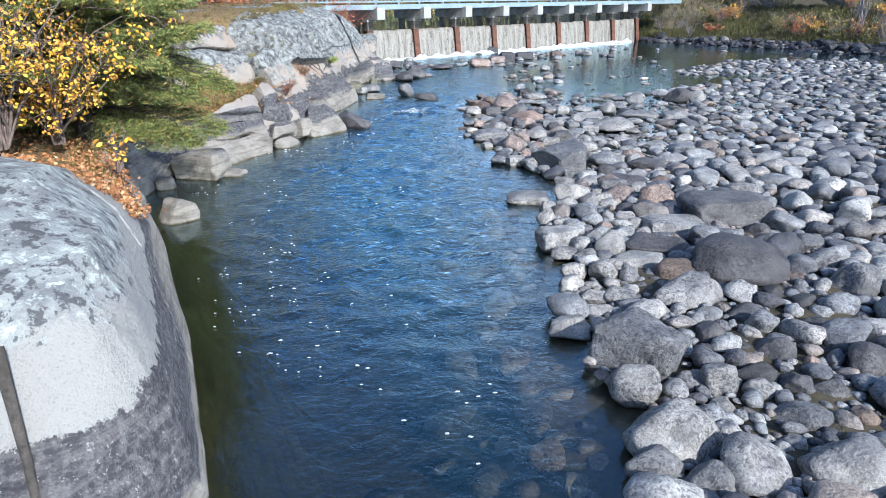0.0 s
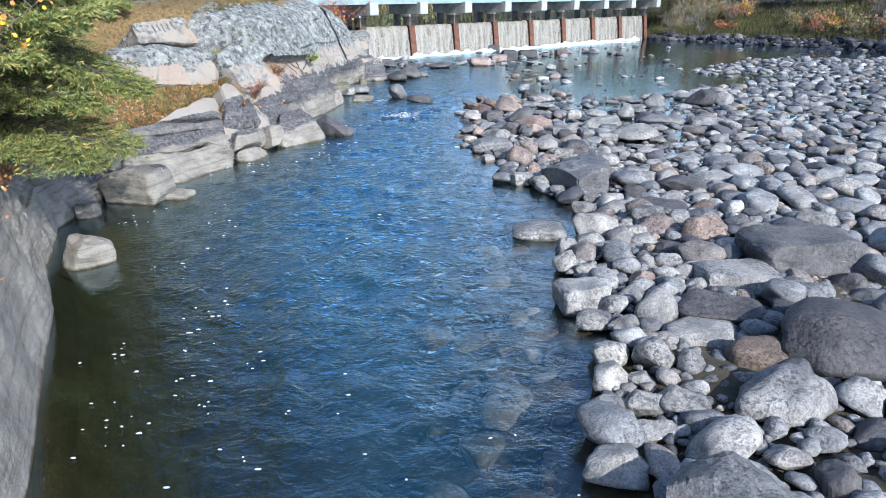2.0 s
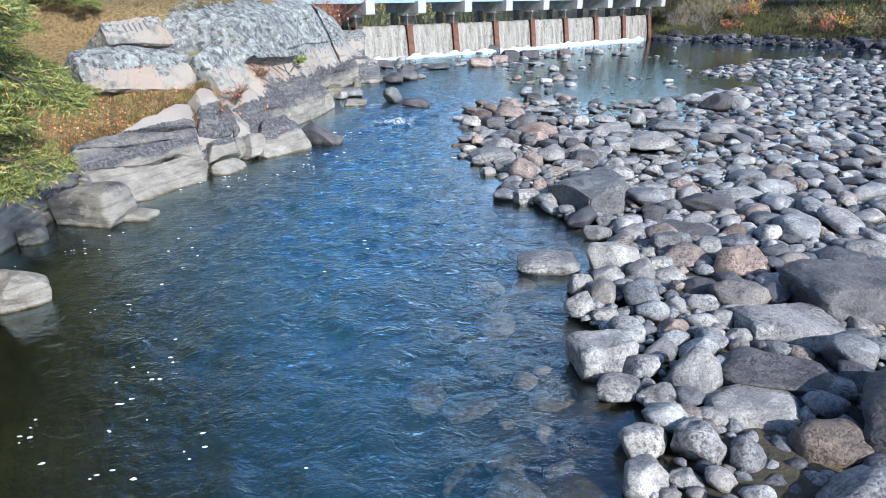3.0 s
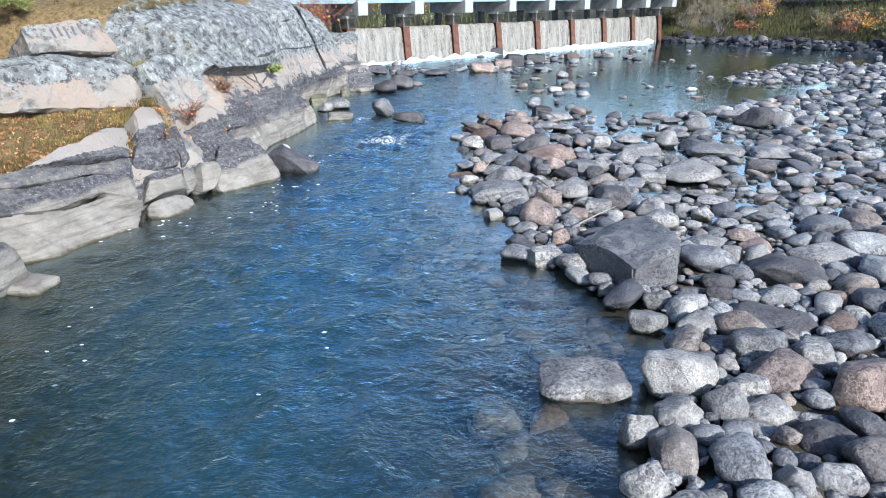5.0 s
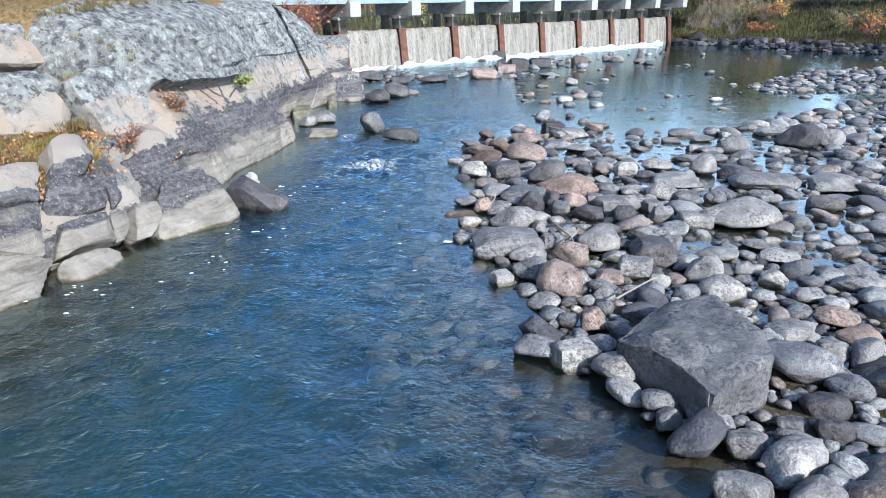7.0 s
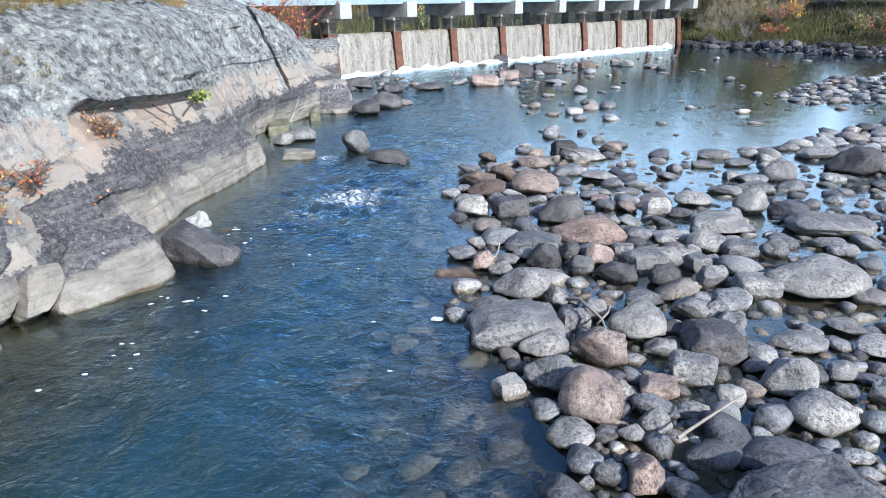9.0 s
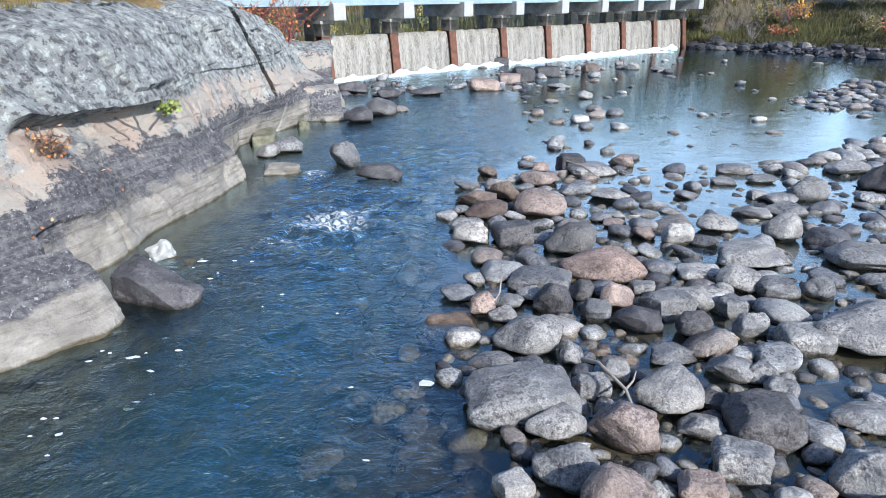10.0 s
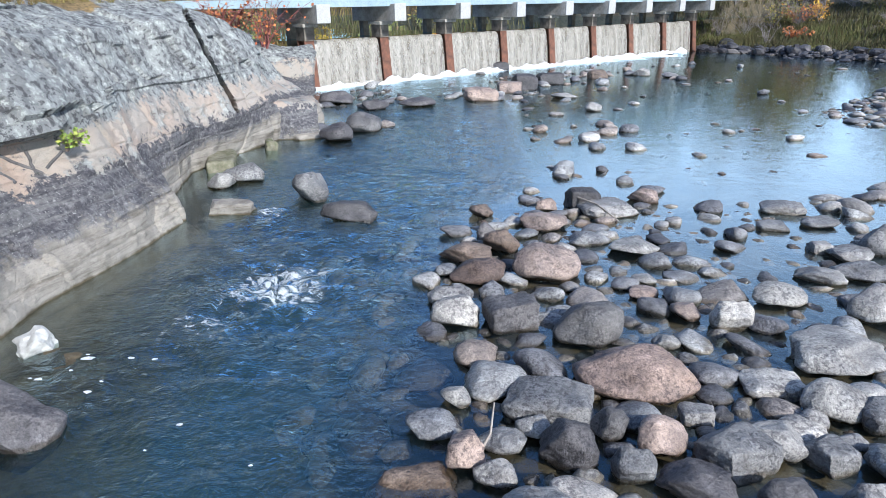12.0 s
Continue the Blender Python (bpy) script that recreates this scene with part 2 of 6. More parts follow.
    earth = mix(nt, ramp(nt, fine, (0.35, 0.0), (0.65, 1.0)), (0.10, 0.075, 0.04), (0.30, 0.21, 0.10))
    c = mix(nt, ramp(nt, maths(nt, "ADD", soil.outputs["Fac"], maths(nt, "MULTIPLY", maths(nt, "SUBTRACT", mid, 0.5), 0.8)), (0.45, 0.0), (0.55, 1.0)), c, earth)
    vein = nt.nodes.new("ShaderNodeTexVoronoi")
    vein.feature = "DISTANCE_TO_EDGE"
    vein.inputs["Scale"].default_value = 2.6
    bent = nt.nodes.new("ShaderNodeVectorMath")
    bent.operation = "MULTIPLY_ADD"
    nt.links.new(big, bent.inputs[0]), nt.links.new(w, bent.inputs[2])
    bent.inputs[1].default_value = (0.22, 0.22, 0.22)
    tilted = nt.nodes.new("ShaderNodeMapping")
    tilted.inputs["Scale"].default_value, tilted.inputs["Rotation"].default_value = (1.0, 0.6, 2.2), (0.35, 0.2, 0.0)
    nt.links.new(bent.outputs[0], tilted.inputs[0]), nt.links.new(tilted.outputs[0], vein.inputs["Vector"])
    crack = ramp(nt, vein.outputs["Distance"], (0.0, 1.0), (0.014, 0.0))
    crack = maths(nt, "MULTIPLY", crack, maths(nt, "SUBTRACT", 1.0, wash.outputs["Fac"], True))
    c = mix(nt, maths(nt, "MULTIPLY", crack, maths(nt, "SUBTRACT", 0.12, wash.outputs["Fac"], True)), c, mix(nt, 1.0, c, (0.42, 0.40, 0.40), "MULTIPLY"))
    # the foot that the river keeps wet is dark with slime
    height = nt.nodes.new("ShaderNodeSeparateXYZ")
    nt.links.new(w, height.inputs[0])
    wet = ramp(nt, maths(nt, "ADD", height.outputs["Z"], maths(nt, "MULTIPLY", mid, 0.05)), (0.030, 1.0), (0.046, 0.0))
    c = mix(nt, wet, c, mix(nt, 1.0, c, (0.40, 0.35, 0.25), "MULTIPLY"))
    nt.links.new(c, b.inputs["Base Color"])
    b.inputs["Roughness"].default_value = 0.85
    b.inputs["Specular IOR Level"].default_value = 0.25
    rise = maths(nt, "ADD", maths(nt, "ADD", mid, fine), maths(nt, "MULTIPLY", grain, 0.4))
    bump(nt, b, maths(nt, "SUBTRACT", rise, maths(nt, "MULTIPLY", crack, 0.12)), 0.75, 0.028)
    return m


def plain(name, dark, light, scale=12.0, rough=0.8, metal=0.0, bumpy=0.3, depth=0.01, kind="Object"):
    """A surface between two colours, mottled at two scales."""
    m, nt, b = material(name)
    w = where(nt, kind)
    a, f = noise_node(nt, w, scale, 6, 0.65), noise_node(nt, w, scale * 7, 4, 0.7)
    c = mix(nt, ramp(nt, a, (0.33, 0.0), (0.67, 1.0)), dark, light)
    c = mix(nt, ramp(nt, f, (0.35, 0.45), (0.5, 0.0)), c, mix(nt, 1.0, c, (0.55, 0.55, 0.55), "MULTIPLY"))
    nt.links.new(c, b.inputs["Base Color"])
    b.inputs["Roughness"].default_value, b.inputs["Metallic"].default_value = rough, metal
    if bumpy:
        bump(nt, b, maths(nt, "ADD", a, f), bumpy, depth)
    return m


def water_material():
    """Clear, slightly brown-green river water: the bed shows through, the sky lies on it, white foam where it breaks."""
    m, nt, b = material("river_water")
    nt.nodes.remove(b)
    out = nt.nodes["Material Output"]
    w = where(nt, "World")
    clear = nt.nodes.new("ShaderNodeBsdfTransparent")
    depth = nt.nodes.new("ShaderNodeAttribute")
    depth.attribute_name = "depth"
    nt.links.new(mix(nt, depth.outputs["Fac"], (0.93, 0.91, 0.84), (0.46, 0.50, 0.41)), clear.inputs[0])
    # blue diffuse share lightens midstream, standing in for sky light on the water
    blue_body = nt.nodes.new("ShaderNodeBsdfDiffuse")
    blue_body.inputs[0].default_value = (0.026, 0.092, 0.128, 1)
    body = nt.nodes.new("ShaderNodeMixShader")
    deep = nt.nodes.new("ShaderNodeAttribute")
    deep.attribute_name = "deep"
    nt.links.new(maths(nt, "MULTIPLY", deep.outputs["Fac"], 0.44), body.inputs[0])
    gloss = nt.nodes.new("ShaderNodeBsdfGlossy")
    gloss.inputs["Roughness"].default_value = 0.015
    gloss.inputs["Color"].default_value = (0.70, 0.88, 1.0, 1)
    fres = node(nt, "ShaderNodeLayerWeight", Blend=0.5)
    sheen = maths(nt, "ADD", maths(nt, "MULTIPLY", maths(nt, "POWER", fres.outputs["Facing"], 3.2), 0.93), 0.07)
    stretch = nt.nodes.new("ShaderNodeMapping")
    stretch.inputs["Scale"].default_value = (0.8, 1.0, 1.0)
    nt.links.new(w, stretch.inputs[0])
    h = maths(nt, "ADD", noise_node(nt, stretch.outputs[0], 9.0, 5, 0.6, 0.9), maths(nt, "MULTIPLY", noise_node(nt, stretch.outputs[0], 30.0, 3, 0.55, 0.4), 0.4))
    bp = node(nt, "ShaderNodeBump", Strength=0.6, Distance=0.03)
    chop = nt.nodes.new("ShaderNodeAttribute")
    chop.attribute_name = "chop"
    nt.links.new(chop.outputs["Fac"], bp.inputs["Strength"])
    nt.links.new(h, bp.inputs["Height"])
    for n in (gloss, fres):
        nt.links.new(bp.outputs[0], n.inputs["Normal"])
    mx = nt.nodes.new("ShaderNodeMixShader")
    nt.links.new(clear.outputs[0], body.inputs[1]), nt.links.new(blue_body.outputs[0], body.inputs[2])
    nt.links.new(sheen, mx.inputs[0]), nt.links.new(body.outputs[0], mx.inputs[1]), nt.links.new(gloss.outputs[0], mx.inputs[2])
    foam = nt.nodes.new("ShaderNodeAttribute")
    foam.attribute_name = "foam"
    lace = maths(nt, "ADD", noise_node(nt, stretch.outputs[0], 15.0, 8, 0.72, 0.9), maths(nt, "MULTIPLY", maths(nt, "SUBTRACT", foam.outputs["Fac"], 0.5), 0.9))
    white = nt.nodes.new("ShaderNodeBsdfDiffuse")
    white.inputs[0].default_value = (0.62, 0.66, 0.69, 1)
    fm = nt.nodes.new("ShaderNodeMixShader")
    nt.links.new(maths(nt, "MULTIPLY", ramp(nt, lace, (0.50, 0.0), (0.68, 0.8)), maths(nt, "MULTIPLY", foam.outputs["Fac"], 5.0, True)), fm.inputs[0])
    nt.links.new(mx.outputs[0], fm.inputs[1]), nt.links.new(white.outputs[0], fm.inputs[2])
    nt.links.new(fm.outputs[0], out.inputs["Surface"])
    return m


def leaf_material(name, stops, rough=0.6):
    m, nt, b = material(name)
    rnd = nt.nodes.new("ShaderNodeNewGeometry").outputs["Random Per Island"]
    nt.links.new(ramp(nt, rnd, *stops), b.inputs["Base Color"])
    b.inputs["Roughness"].default_value = rough
    b.inputs["Subsurface Weight"].default_value = 0.0
    return m


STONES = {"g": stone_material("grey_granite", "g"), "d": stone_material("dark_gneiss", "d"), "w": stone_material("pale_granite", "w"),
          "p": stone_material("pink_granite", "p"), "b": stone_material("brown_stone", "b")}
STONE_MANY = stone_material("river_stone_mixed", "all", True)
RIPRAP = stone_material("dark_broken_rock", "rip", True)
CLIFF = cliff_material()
WATER = water_material()
BED = plain("river_bed", (0.028, 0.025, 0.016), (0.105, 0.085, 0.05), 5.0, 0.9, 0, 0.6, 0.03, "World")
RUST = plain("rusted_steel", (0.055, 0.026, 0.018), (0.17, 0.07, 0.042), 6.0, 0.8, 0.0, 0.3)
OLD_STONE = plain("stained_stonework", (0.07, 0.06, 0.05), (0.21, 0.185, 0.155), 4.0, 0.9, 0, 0.6, 0.03)
CONCRETE = plain("old_concrete", (0.22, 0.21, 0.19), (0.42, 0.40, 0.37), 5.0, 0.9)
PAINT = plain("pale_blue_paint", (0.212, 0.289, 0.331), (0.281, 0.357, 0.400), 4.0, 0.5, 0.0, 0.1)
WHITE_PAINT = plain("white_paint", (0.306, 0.306, 0.302), (0.399, 0.399, 0.391), 5.0, 0.55, 0.0, 0.1)
DARK_WOOD = plain("wet_stoplogs", (0.07, 0.058, 0.038), (0.17, 0.145, 0.095), 8.0, 0.5)
BARK = plain("bark", (0.05, 0.042, 0.035), (0.13, 0.115, 0.10), 22.0, 0.95, 0, 0.8, 0.02)
TWIG = plain("bare_twig", (0.10, 0.075, 0.065), (0.22, 0.17, 0.15), 30.0, 0.9)
DRY = plain("bleached_wood", (0.20, 0.175, 0.15), (0.38, 0.34, 0.30), 14.0, 0.85)

STROKE_GREY = plain("stroke_dark_grey", (0.045, 0.043, 0.045), (0.12, 0.115, 0.115), 20.0, 0.85)
DARK_PAINT = plain("faded_dark_paint", (0.09, 0.09, 0.10), (0.20, 0.20, 0.20), 20.0, 0.85)
WHITE_STONE = plain("bright_white_stone", (0.344, 0.344, 0.328), (0.508, 0.508, 0.492), 9.0, 0.7, 0, 0.5, 0.02)
ALGAE = plain("algae_stone", (0.07, 0.075, 0.03), (0.24, 0.22, 0.17), 9.0, 0.7, 0, 0.5, 0.02, "World")
BLUE = plain("blue_paint", (0.02, 0.10, 0.42), (0.03, 0.13, 0.50), 3.0, 0.5, 0, 0.05)
RED_TWIG = plain("red_twig", (0.16, 0.05, 0.05), (0.28, 0.10, 0.09), 30.0, 0.8)
GREY_TWIG = plain("grey_twig", (0.13, 0.115, 0.12), (0.27, 0.245, 0.25), 30.0, 0.9)
FOAM = plain("white_foam", (0.60, 0.63, 0.66), (0.78, 0.79, 0.80), 20.0, 0.7, 0, 0.6, 0.02, "World")
NEEDLE = leaf_material("spruce_needles", ((0.0, (0.090, 0.126, 0.033)), (0.5, (0.150, 0.189, 0.050)), (0.85, (0.240, 0.245, 0.066)), (1.0, (0.420, 0.280, 0.088))))
GOLD_LEAF = leaf_material("gold_leaf", ((0.0, (0.62, 0.36, 0.03)), (0.45, (0.70, 0.46, 0.05)), (0.75, (0.60, 0.28, 0.05)), (1.0, (0.42, 0.20, 0.07))))
RED_LEAF = leaf_material("red_leaf", ((0.0, (0.40, 0.10, 0.03)), (0.5, (0.48, 0.18, 0.05)), (1.0, (0.30, 0.10, 0.06))))
GREEN_LEAF = leaf_material("green_leaf", ((0.0, (0.14, 0.22, 0.03)), (0.6, (0.22, 0.30, 0.05)), (1.0, (0.34, 0.36, 0.08))))
OLIVE_LEAF = leaf_material("olive_leaf", ((0.0, (0.12, 0.13, 0.03)), (0.5, (0.22, 0.20, 0.05)), (0.8, (0.32, 0.26, 0.07)), (1.0, (0.25, 0.14, 0.06))))
LITTER = leaf_material("leaf_litter", ((0.0, (0.20, 0.09, 0.04)), (0.4, (0.38, 0.16, 0.06)), (0.7, (0.48, 0.23, 0.09)), (0.9, (0.55, 0.38, 0.20)), (1.0, (0.14, 0.07, 0.04))), 0.75)
GRASS = leaf_material("dry_grass", ((0.0, (0.09, 0.09, 0.025)), (0.35, (0.15, 0.125, 0.04)), (0.65, (0.20, 0.15, 0.065)), (0.85, (0.11, 0.07, 0.035)), (1.0, (0.08, 0.105, 0.025))), 0.8)


FAR_GRASS = leaf_material("olive_bank_grass", ((0.0, (0.044, 0.052, 0.014)), (0.35, (0.072, 0.080, 0.022)), (0.65, (0.104, 0.096, 0.032)), (0.85, (0.080, 0.056, 0.024)), (1.0, (0.056, 0.076, 0.018))), 0.8)


def curtain_material():
    """Falling water: broken white threads over the dark logs."""
    m, nt, b = material("falling_water")
    w = where(nt, "Object")
    stretch = nt.nodes.new("ShaderNodeMapping")
    stretch.inputs["Scale"].default_value = (1.0, 1.0, 0.06)
    nt.links.new(w, stretch.inputs[0])
    fine = noise_node(nt, stretch.outputs[0], 60.0, 4, 0.75)
    broad = noise_node(nt, stretch.outputs[0], 7.0, 3, 0.6)
    speck = noise_node(nt, w, 24.0, 5, 0.8)
    h = maths(nt, "ADD", maths(nt, "ADD", maths(nt, "MULTIPLY", fine, 0.45), maths(nt, "MULTIPLY", broad, 0.35)), maths(nt, "MULTIPLY", speck, 0.25))
    b.inputs["Base Color"].default_value = (0.37, 0.355, 0.325, 1)
    b.inputs["Roughness"].default_value = 0.4
    nt.links.new(ramp(nt, h, (0.42, 0.30), (0.52, 0.55), (0.62, 0.88)), b.inputs["Alpha"])
    bump(nt, b, fine, 0.5, 0.02)
    return m


CURTAIN = curtain_material()
for m in (GRASS, FAR_GRASS):
    nt = m.node_tree
    b = nt.nodes["Principled BSDF"]
    c = b.inputs["Base Color"].links[0].from_socket
    tone = ramp(nt, noise_node(nt, where(nt, "World"), 0.55, 5, 0.65), (0.36, (0.45, 0.40, 0.38)), (0.50, (0.85, 0.80, 0.75)), (0.64, (1.15, 1.2, 0.95)))
    nt.links.new(mix(nt, 1.0, c, tone, "MULTIPLY"), b.inputs["Base Color"])

# ---------------------------------------------------------------- ground and river bed
FOOT_Y = (-6, 0, 2.1, 3.4, 4.9, 5.6, 6.4, 7.2, 7.85, 8.6, 9.5, 10.2, 10.9, 11.5, 12.5, 13.1, 13.6, 14.7, 15.4, 16.1, 17.6, 18.2, 19.5, 21.5, 24)
FOOT_X = (-1.6, -0.95, -0.93, -1.47, -2.2, -2.62, -2.98, -3.02, -2.75, -2.4, -2.18, -2.0, -1.88, -1.9, -1.68, -1.63, -1.95, -2.17, -1.95, -1.75, -1.3, -1.4, -2.0, -2.35, -2.9)
BAR_Y = (-6, 2, 3.4, 5.5, 6.8, 7.6, 9.0, 10.5, 12.8, 14, 18, 26)
BAR_X = (0.75, 0.75, 0.78, 1.0, 1.3, 0.8, 0.45, 0.4, 0.5, 1.3, 1.6, 1.2)
DAM_A, DAM_DIR = np.array((-0.908, 22.913)), np.array((0.7489, 0.6626))
DAM_OUT = np.array((0.6626, -0.7489))


def foot_x(y):
    return np.interp(y, FOOT_Y, FOOT_X)


def bank_right(y):
    return np.interp(y, (-30, 10, 18, 22, 25, 28, 30.5, 34), (22, 19, 17, 14.6, 13.2, 11.0, 9.2, 9.0))


def smooth(a, b, x):
    t = np.clip((x - a) / (b - a), 0, 1)
    return t * t * (3 - 2 * t)


def ground_z(x, y):
    p = np.stack([x, y, 0 * x], 1)
    rough = 0.03 * fbm(p * 2.2, 4, 3) + 0.015 * fbm(p * 7, 2, 9)
    bar = np.interp(y, BAR_Y, BAR_X)
    mid = (foot_x(y) + bar) / 2
    chan = -0.62 + 0.25 * smooth(10, 13, y) + 0.15 * smooth(18, 24, y)
    shelf = np.interp(y, (-6, 6.5, 8.5, 12, 16, 30), (0.035, 0.03, -0.035, -0.07, -0.12, -0.25))
    z = chan + (shelf - 0.05 - chan) * smooth(-0.2, 1.0, (x - mid) / np.maximum(bar + 0.1 - mid, 0.3)) + 0.05 * smooth(0.1, 0.5, x - bar)
    z = z + (-0.20 - z) * (1 - smooth(0.0, 0.8, x - foot_x(y))) * smooth(5.5, 8.0, y) * (x > foot_x(y) - 0.3)
    z = z + rough
    br = bank_right(y)
    z = z + smooth(-0.8, 0.6, x - br) * 0.35 + smooth(0.5, 9, x - br) * 1.1
    lx = foot_x(y)
    z = np.where(x < lx - 0.3, -0.6 + smooth(3.5, 6.0, lx - x) * 1.7 + 0.6 * smooth(6, 20, lx - x), z)
    over = (np.stack([x, y], 1) - DAM_A) @ DAM_OUT
    back = smooth(0.3, 0.9, -over)
    along = (np.stack([x, y], 1) - DAM_A) @ DAM_DIR
    shore = smooth(14.0, 18.0, along) + smooth(-2.0, -5.0, along) + smooth(14, 26, -over)
    z = np.where(over < -0.3, z * (1 - back) + back * (-0.4 + 2.2 * np.clip(shore, 0, 1) + rough * 3 + 0.02 * np.maximum(-over - 20, 0)), z)
    return z


def spread(near0, near1, fine, far0, far1):
    mid = np.arange(near0, near1, fine)
    out, d, step = [near1], near1, fine
    while d < far1:
        step *= 1.25
        d += step
        out.append(d)
    low, d, step = [], near0, fine
    while d > far0:
        step *= 1.25
        d -= step
        low.append(d)
    return np.array(low[::-1] + list(mid) + out)


gx, gy = spread(-5, 16, 0.09, -400, 400), spread(0, 36, 0.09, -120, 900)
X, Y = np.meshgrid(gx, gy, indexing="ij")
Z = ground_z(X.ravel(), Y.ravel())
thing("ground", mesh_of("ground", np.stack([X.ravel(), Y.ravel(), Z], 1), grid_faces(len(gx), len(gy))), BED,
      "dark gravelly river bed rising to grassy banks", "ground", kind="structure")

# ---------------------------------------------------------------- river
wx, wy = spread(-4.2, 7, 0.035, -14, 60), spread(0.5, 25, 0.05, -40, 34)
X, Y = np.meshgrid(wx, wy, indexing="ij")
x, y = X.ravel(), Y.ravel()
calm = smooth(2.2, 4.5, y) * (1 - 0.6 * smooth(13, 16, y))
bar = np.interp(y, BAR_Y, BAR_X)
fx = foot_x(y)
mid_stream = np.clip(1 - np.abs((x - (0.55 * bar + 0.45 * fx)) / np.maximum(0.75 * (bar - fx) * 0.62, 0.3)) ** 2, 0, 1)
p = np.stack([x * 5.5, y * 7.0, 0 * x], 1)
wave = fbm(p + 0.8 * np.stack([fbm(p * 0.5, 2, 5), fbm(p * 0.5, 2, 6), 0 * x], 1), 3, 11)
boil = np.exp(-((x + 0.55) / 0.4) ** 2 - ((y - 11.6) / 0.5) ** 2) + 0.7 * np.exp(-((x + 1.0) / 0.3) ** 2 - ((y - 13.1) / 0.3) ** 2) + 0.35 * np.exp(-((x + 0.2) / 0.8) ** 2 - ((y - 12.2) / 0.5) ** 2)
zw = wave * (0.0005 + 0.0165 * mid_stream * calm + 0.020 * boil) + 0.03 * boil * fbm(np.stack([x * 14, y * 14, 0 * x], 1), 2, 23)
over = (np.stack([x, y], 1) - DAM_A) @ DAM_OUT
along = (np.stack([x, y], 1) - DAM_A) @ DAM_DIR
zw = np.where(over < 0.05, -0.3, zw)
foam = np.zeros(len(x))
for fx0, fy0, rx, ry, k in ((-0.55, 11.75, 0.62, 0.65, 0.60), (-0.85, 11.2, 0.45, 0.4, 0.50), (-1.0, 13.25, 0.26, 0.34, 0.56), (-0.15, 12.15, 0.5, 0.16, 0.46), (0.25, 12.6, 0.35, 0.14, 0.45),
                            (-1.15, 10.6, 0.2, 0.35, 0.40), (0.25, 11.2, 0.12, 0.6, 0.36), (0.2, 9.6, 0.12, 0.5, 0.33), (-0.7, 12.7, 0.6, 0.3, 0.36), (-0.35, 13.9, 0.4, 0.2, 0.36)):
    foam = np.maximum(foam, k * np.exp(-((x - fx0) / rx) ** 2 - ((y - fy0) / ry) ** 2))
foam = np.maximum(foam, 1.25 * np.exp(-np.maximum(over - 0.12, 0) / 0.35) * (along > -2.2) * (along < 12.5) * (over > 0))
me = mesh_of("river_water", np.stack([x, y, zw], 1), grid_faces(len(wx), len(wy)))
# share of the painted-in blue: most midstream, least beside the left bank
deep = np.clip(-ground_z(x, y) / 0.5, 0, 1) ** 1.2 * (0.2 + 0.8 * np.clip(1.6 * mid_stream, 0, 1)) * (1 - 0.5 * smooth(12, 16, y)) * (0.08 + 0.92 * smooth(0.6, 2.1, x - fx))
me.attributes.new("depth", "FLOAT", "POINT").data.foreach_set("value", np.clip(-ground_z(x, y) / 0.45, 0, 1).astype(np.float32))
me.attributes.new("deep", "FLOAT", "POINT").data.foreach_set("value", deep.astype(np.float32))
me.attributes.new("chop", "FLOAT", "POINT").data.foreach_set("value", np.clip(0.09 + 0.70 * np.clip(1.5 * mid_stream, 0, 1) * (0.3 + 0.7 * smooth(2.5, 5.0, y)) + 0.3 * boil, 0, 1).astype(np.float32))
me.attributes.new("foam", "FLOAT", "POINT").data.foreach_set("value", foam.astype(np.float32))
thing("river_water", me, WATER, "clear rippling blue river water with white foam", "water", kind="structure")

# ---------------------------------------------------------------- granite bank
SECTIONS = {}


def section(y, *pairs):
    """A cross profile of the bank: offsets back from the foot, and heights, for shelf, dark top, lip, brow, top and back."""
    SECTIONS[y] = pairs


section(-6, (-0.12, 0.16), (-0.3, 0.30), (-0.5, 0.36), (-0.7, 0.4), (-1.0, 0.45), (-2.4, 0.8))
section(1.2, (-0.12, 0.16), (-0.3, 0.30), (-0.5, 0.36), (-0.7, 0.4), (-1.0, 0.45), (-2.4, 0.8))
section(1.65, (-0.10, 0.2), (-0.24, 0.38), (-0.42, 0.44), (-0.6, 0.48), (-0.9, 0.52), (-2.2, 0.8))
section(2.0, (-0.07, 0.28), (-0.16, 0.50), (-0.27, 0.75), (-0.42, 0.88), (-0.8, 0.95), (-2.0, 1.05))
section(2.3, (-0.06, 0.30), (-0.13, 0.54), (-0.20, 0.80), (-0.30, 0.98), (-0.66, 1.06), (-1.8, 1.15))
section(2.7, (-0.06, 0.28), (-0.14, 0.54), (-0.20, 0.76), (-0.28, 0.95), (-0.58, 1.16), (-1.6, 1.26))
section(3.1, (-0.06, 0.25), (-0.12, 0.48), (-0.17, 0.66), (-0.28, 0.84), (-0.55, 1.10), (-1.5, 1.24))
section(3.5, (-0.06, 0.23), (-0.11, 0.44), (-0.15, 0.62), (-0.26, 0.80), (-0.52, 1.00), (-1.5, 1.18))
section(3.9, (-0.05, 0.21), (-0.08, 0.40), (-0.11, 0.56), (-0.24, 0.68), (-0.5, 0.84), (-1.8, 1.15))
section(4.2, (-0.06, 0.2), (-0.1, 0.36), (-0.16, 0.5), (-0.3, 0.62), (-0.6, 0.74), (-2.2, 1.15))
section(5.3, (-0.05, 0.22), (-0.1, 0.42), (-0.16, 0.58), (-0.28, 0.70), (-0.6, 0.80), (-2.2, 1.1))
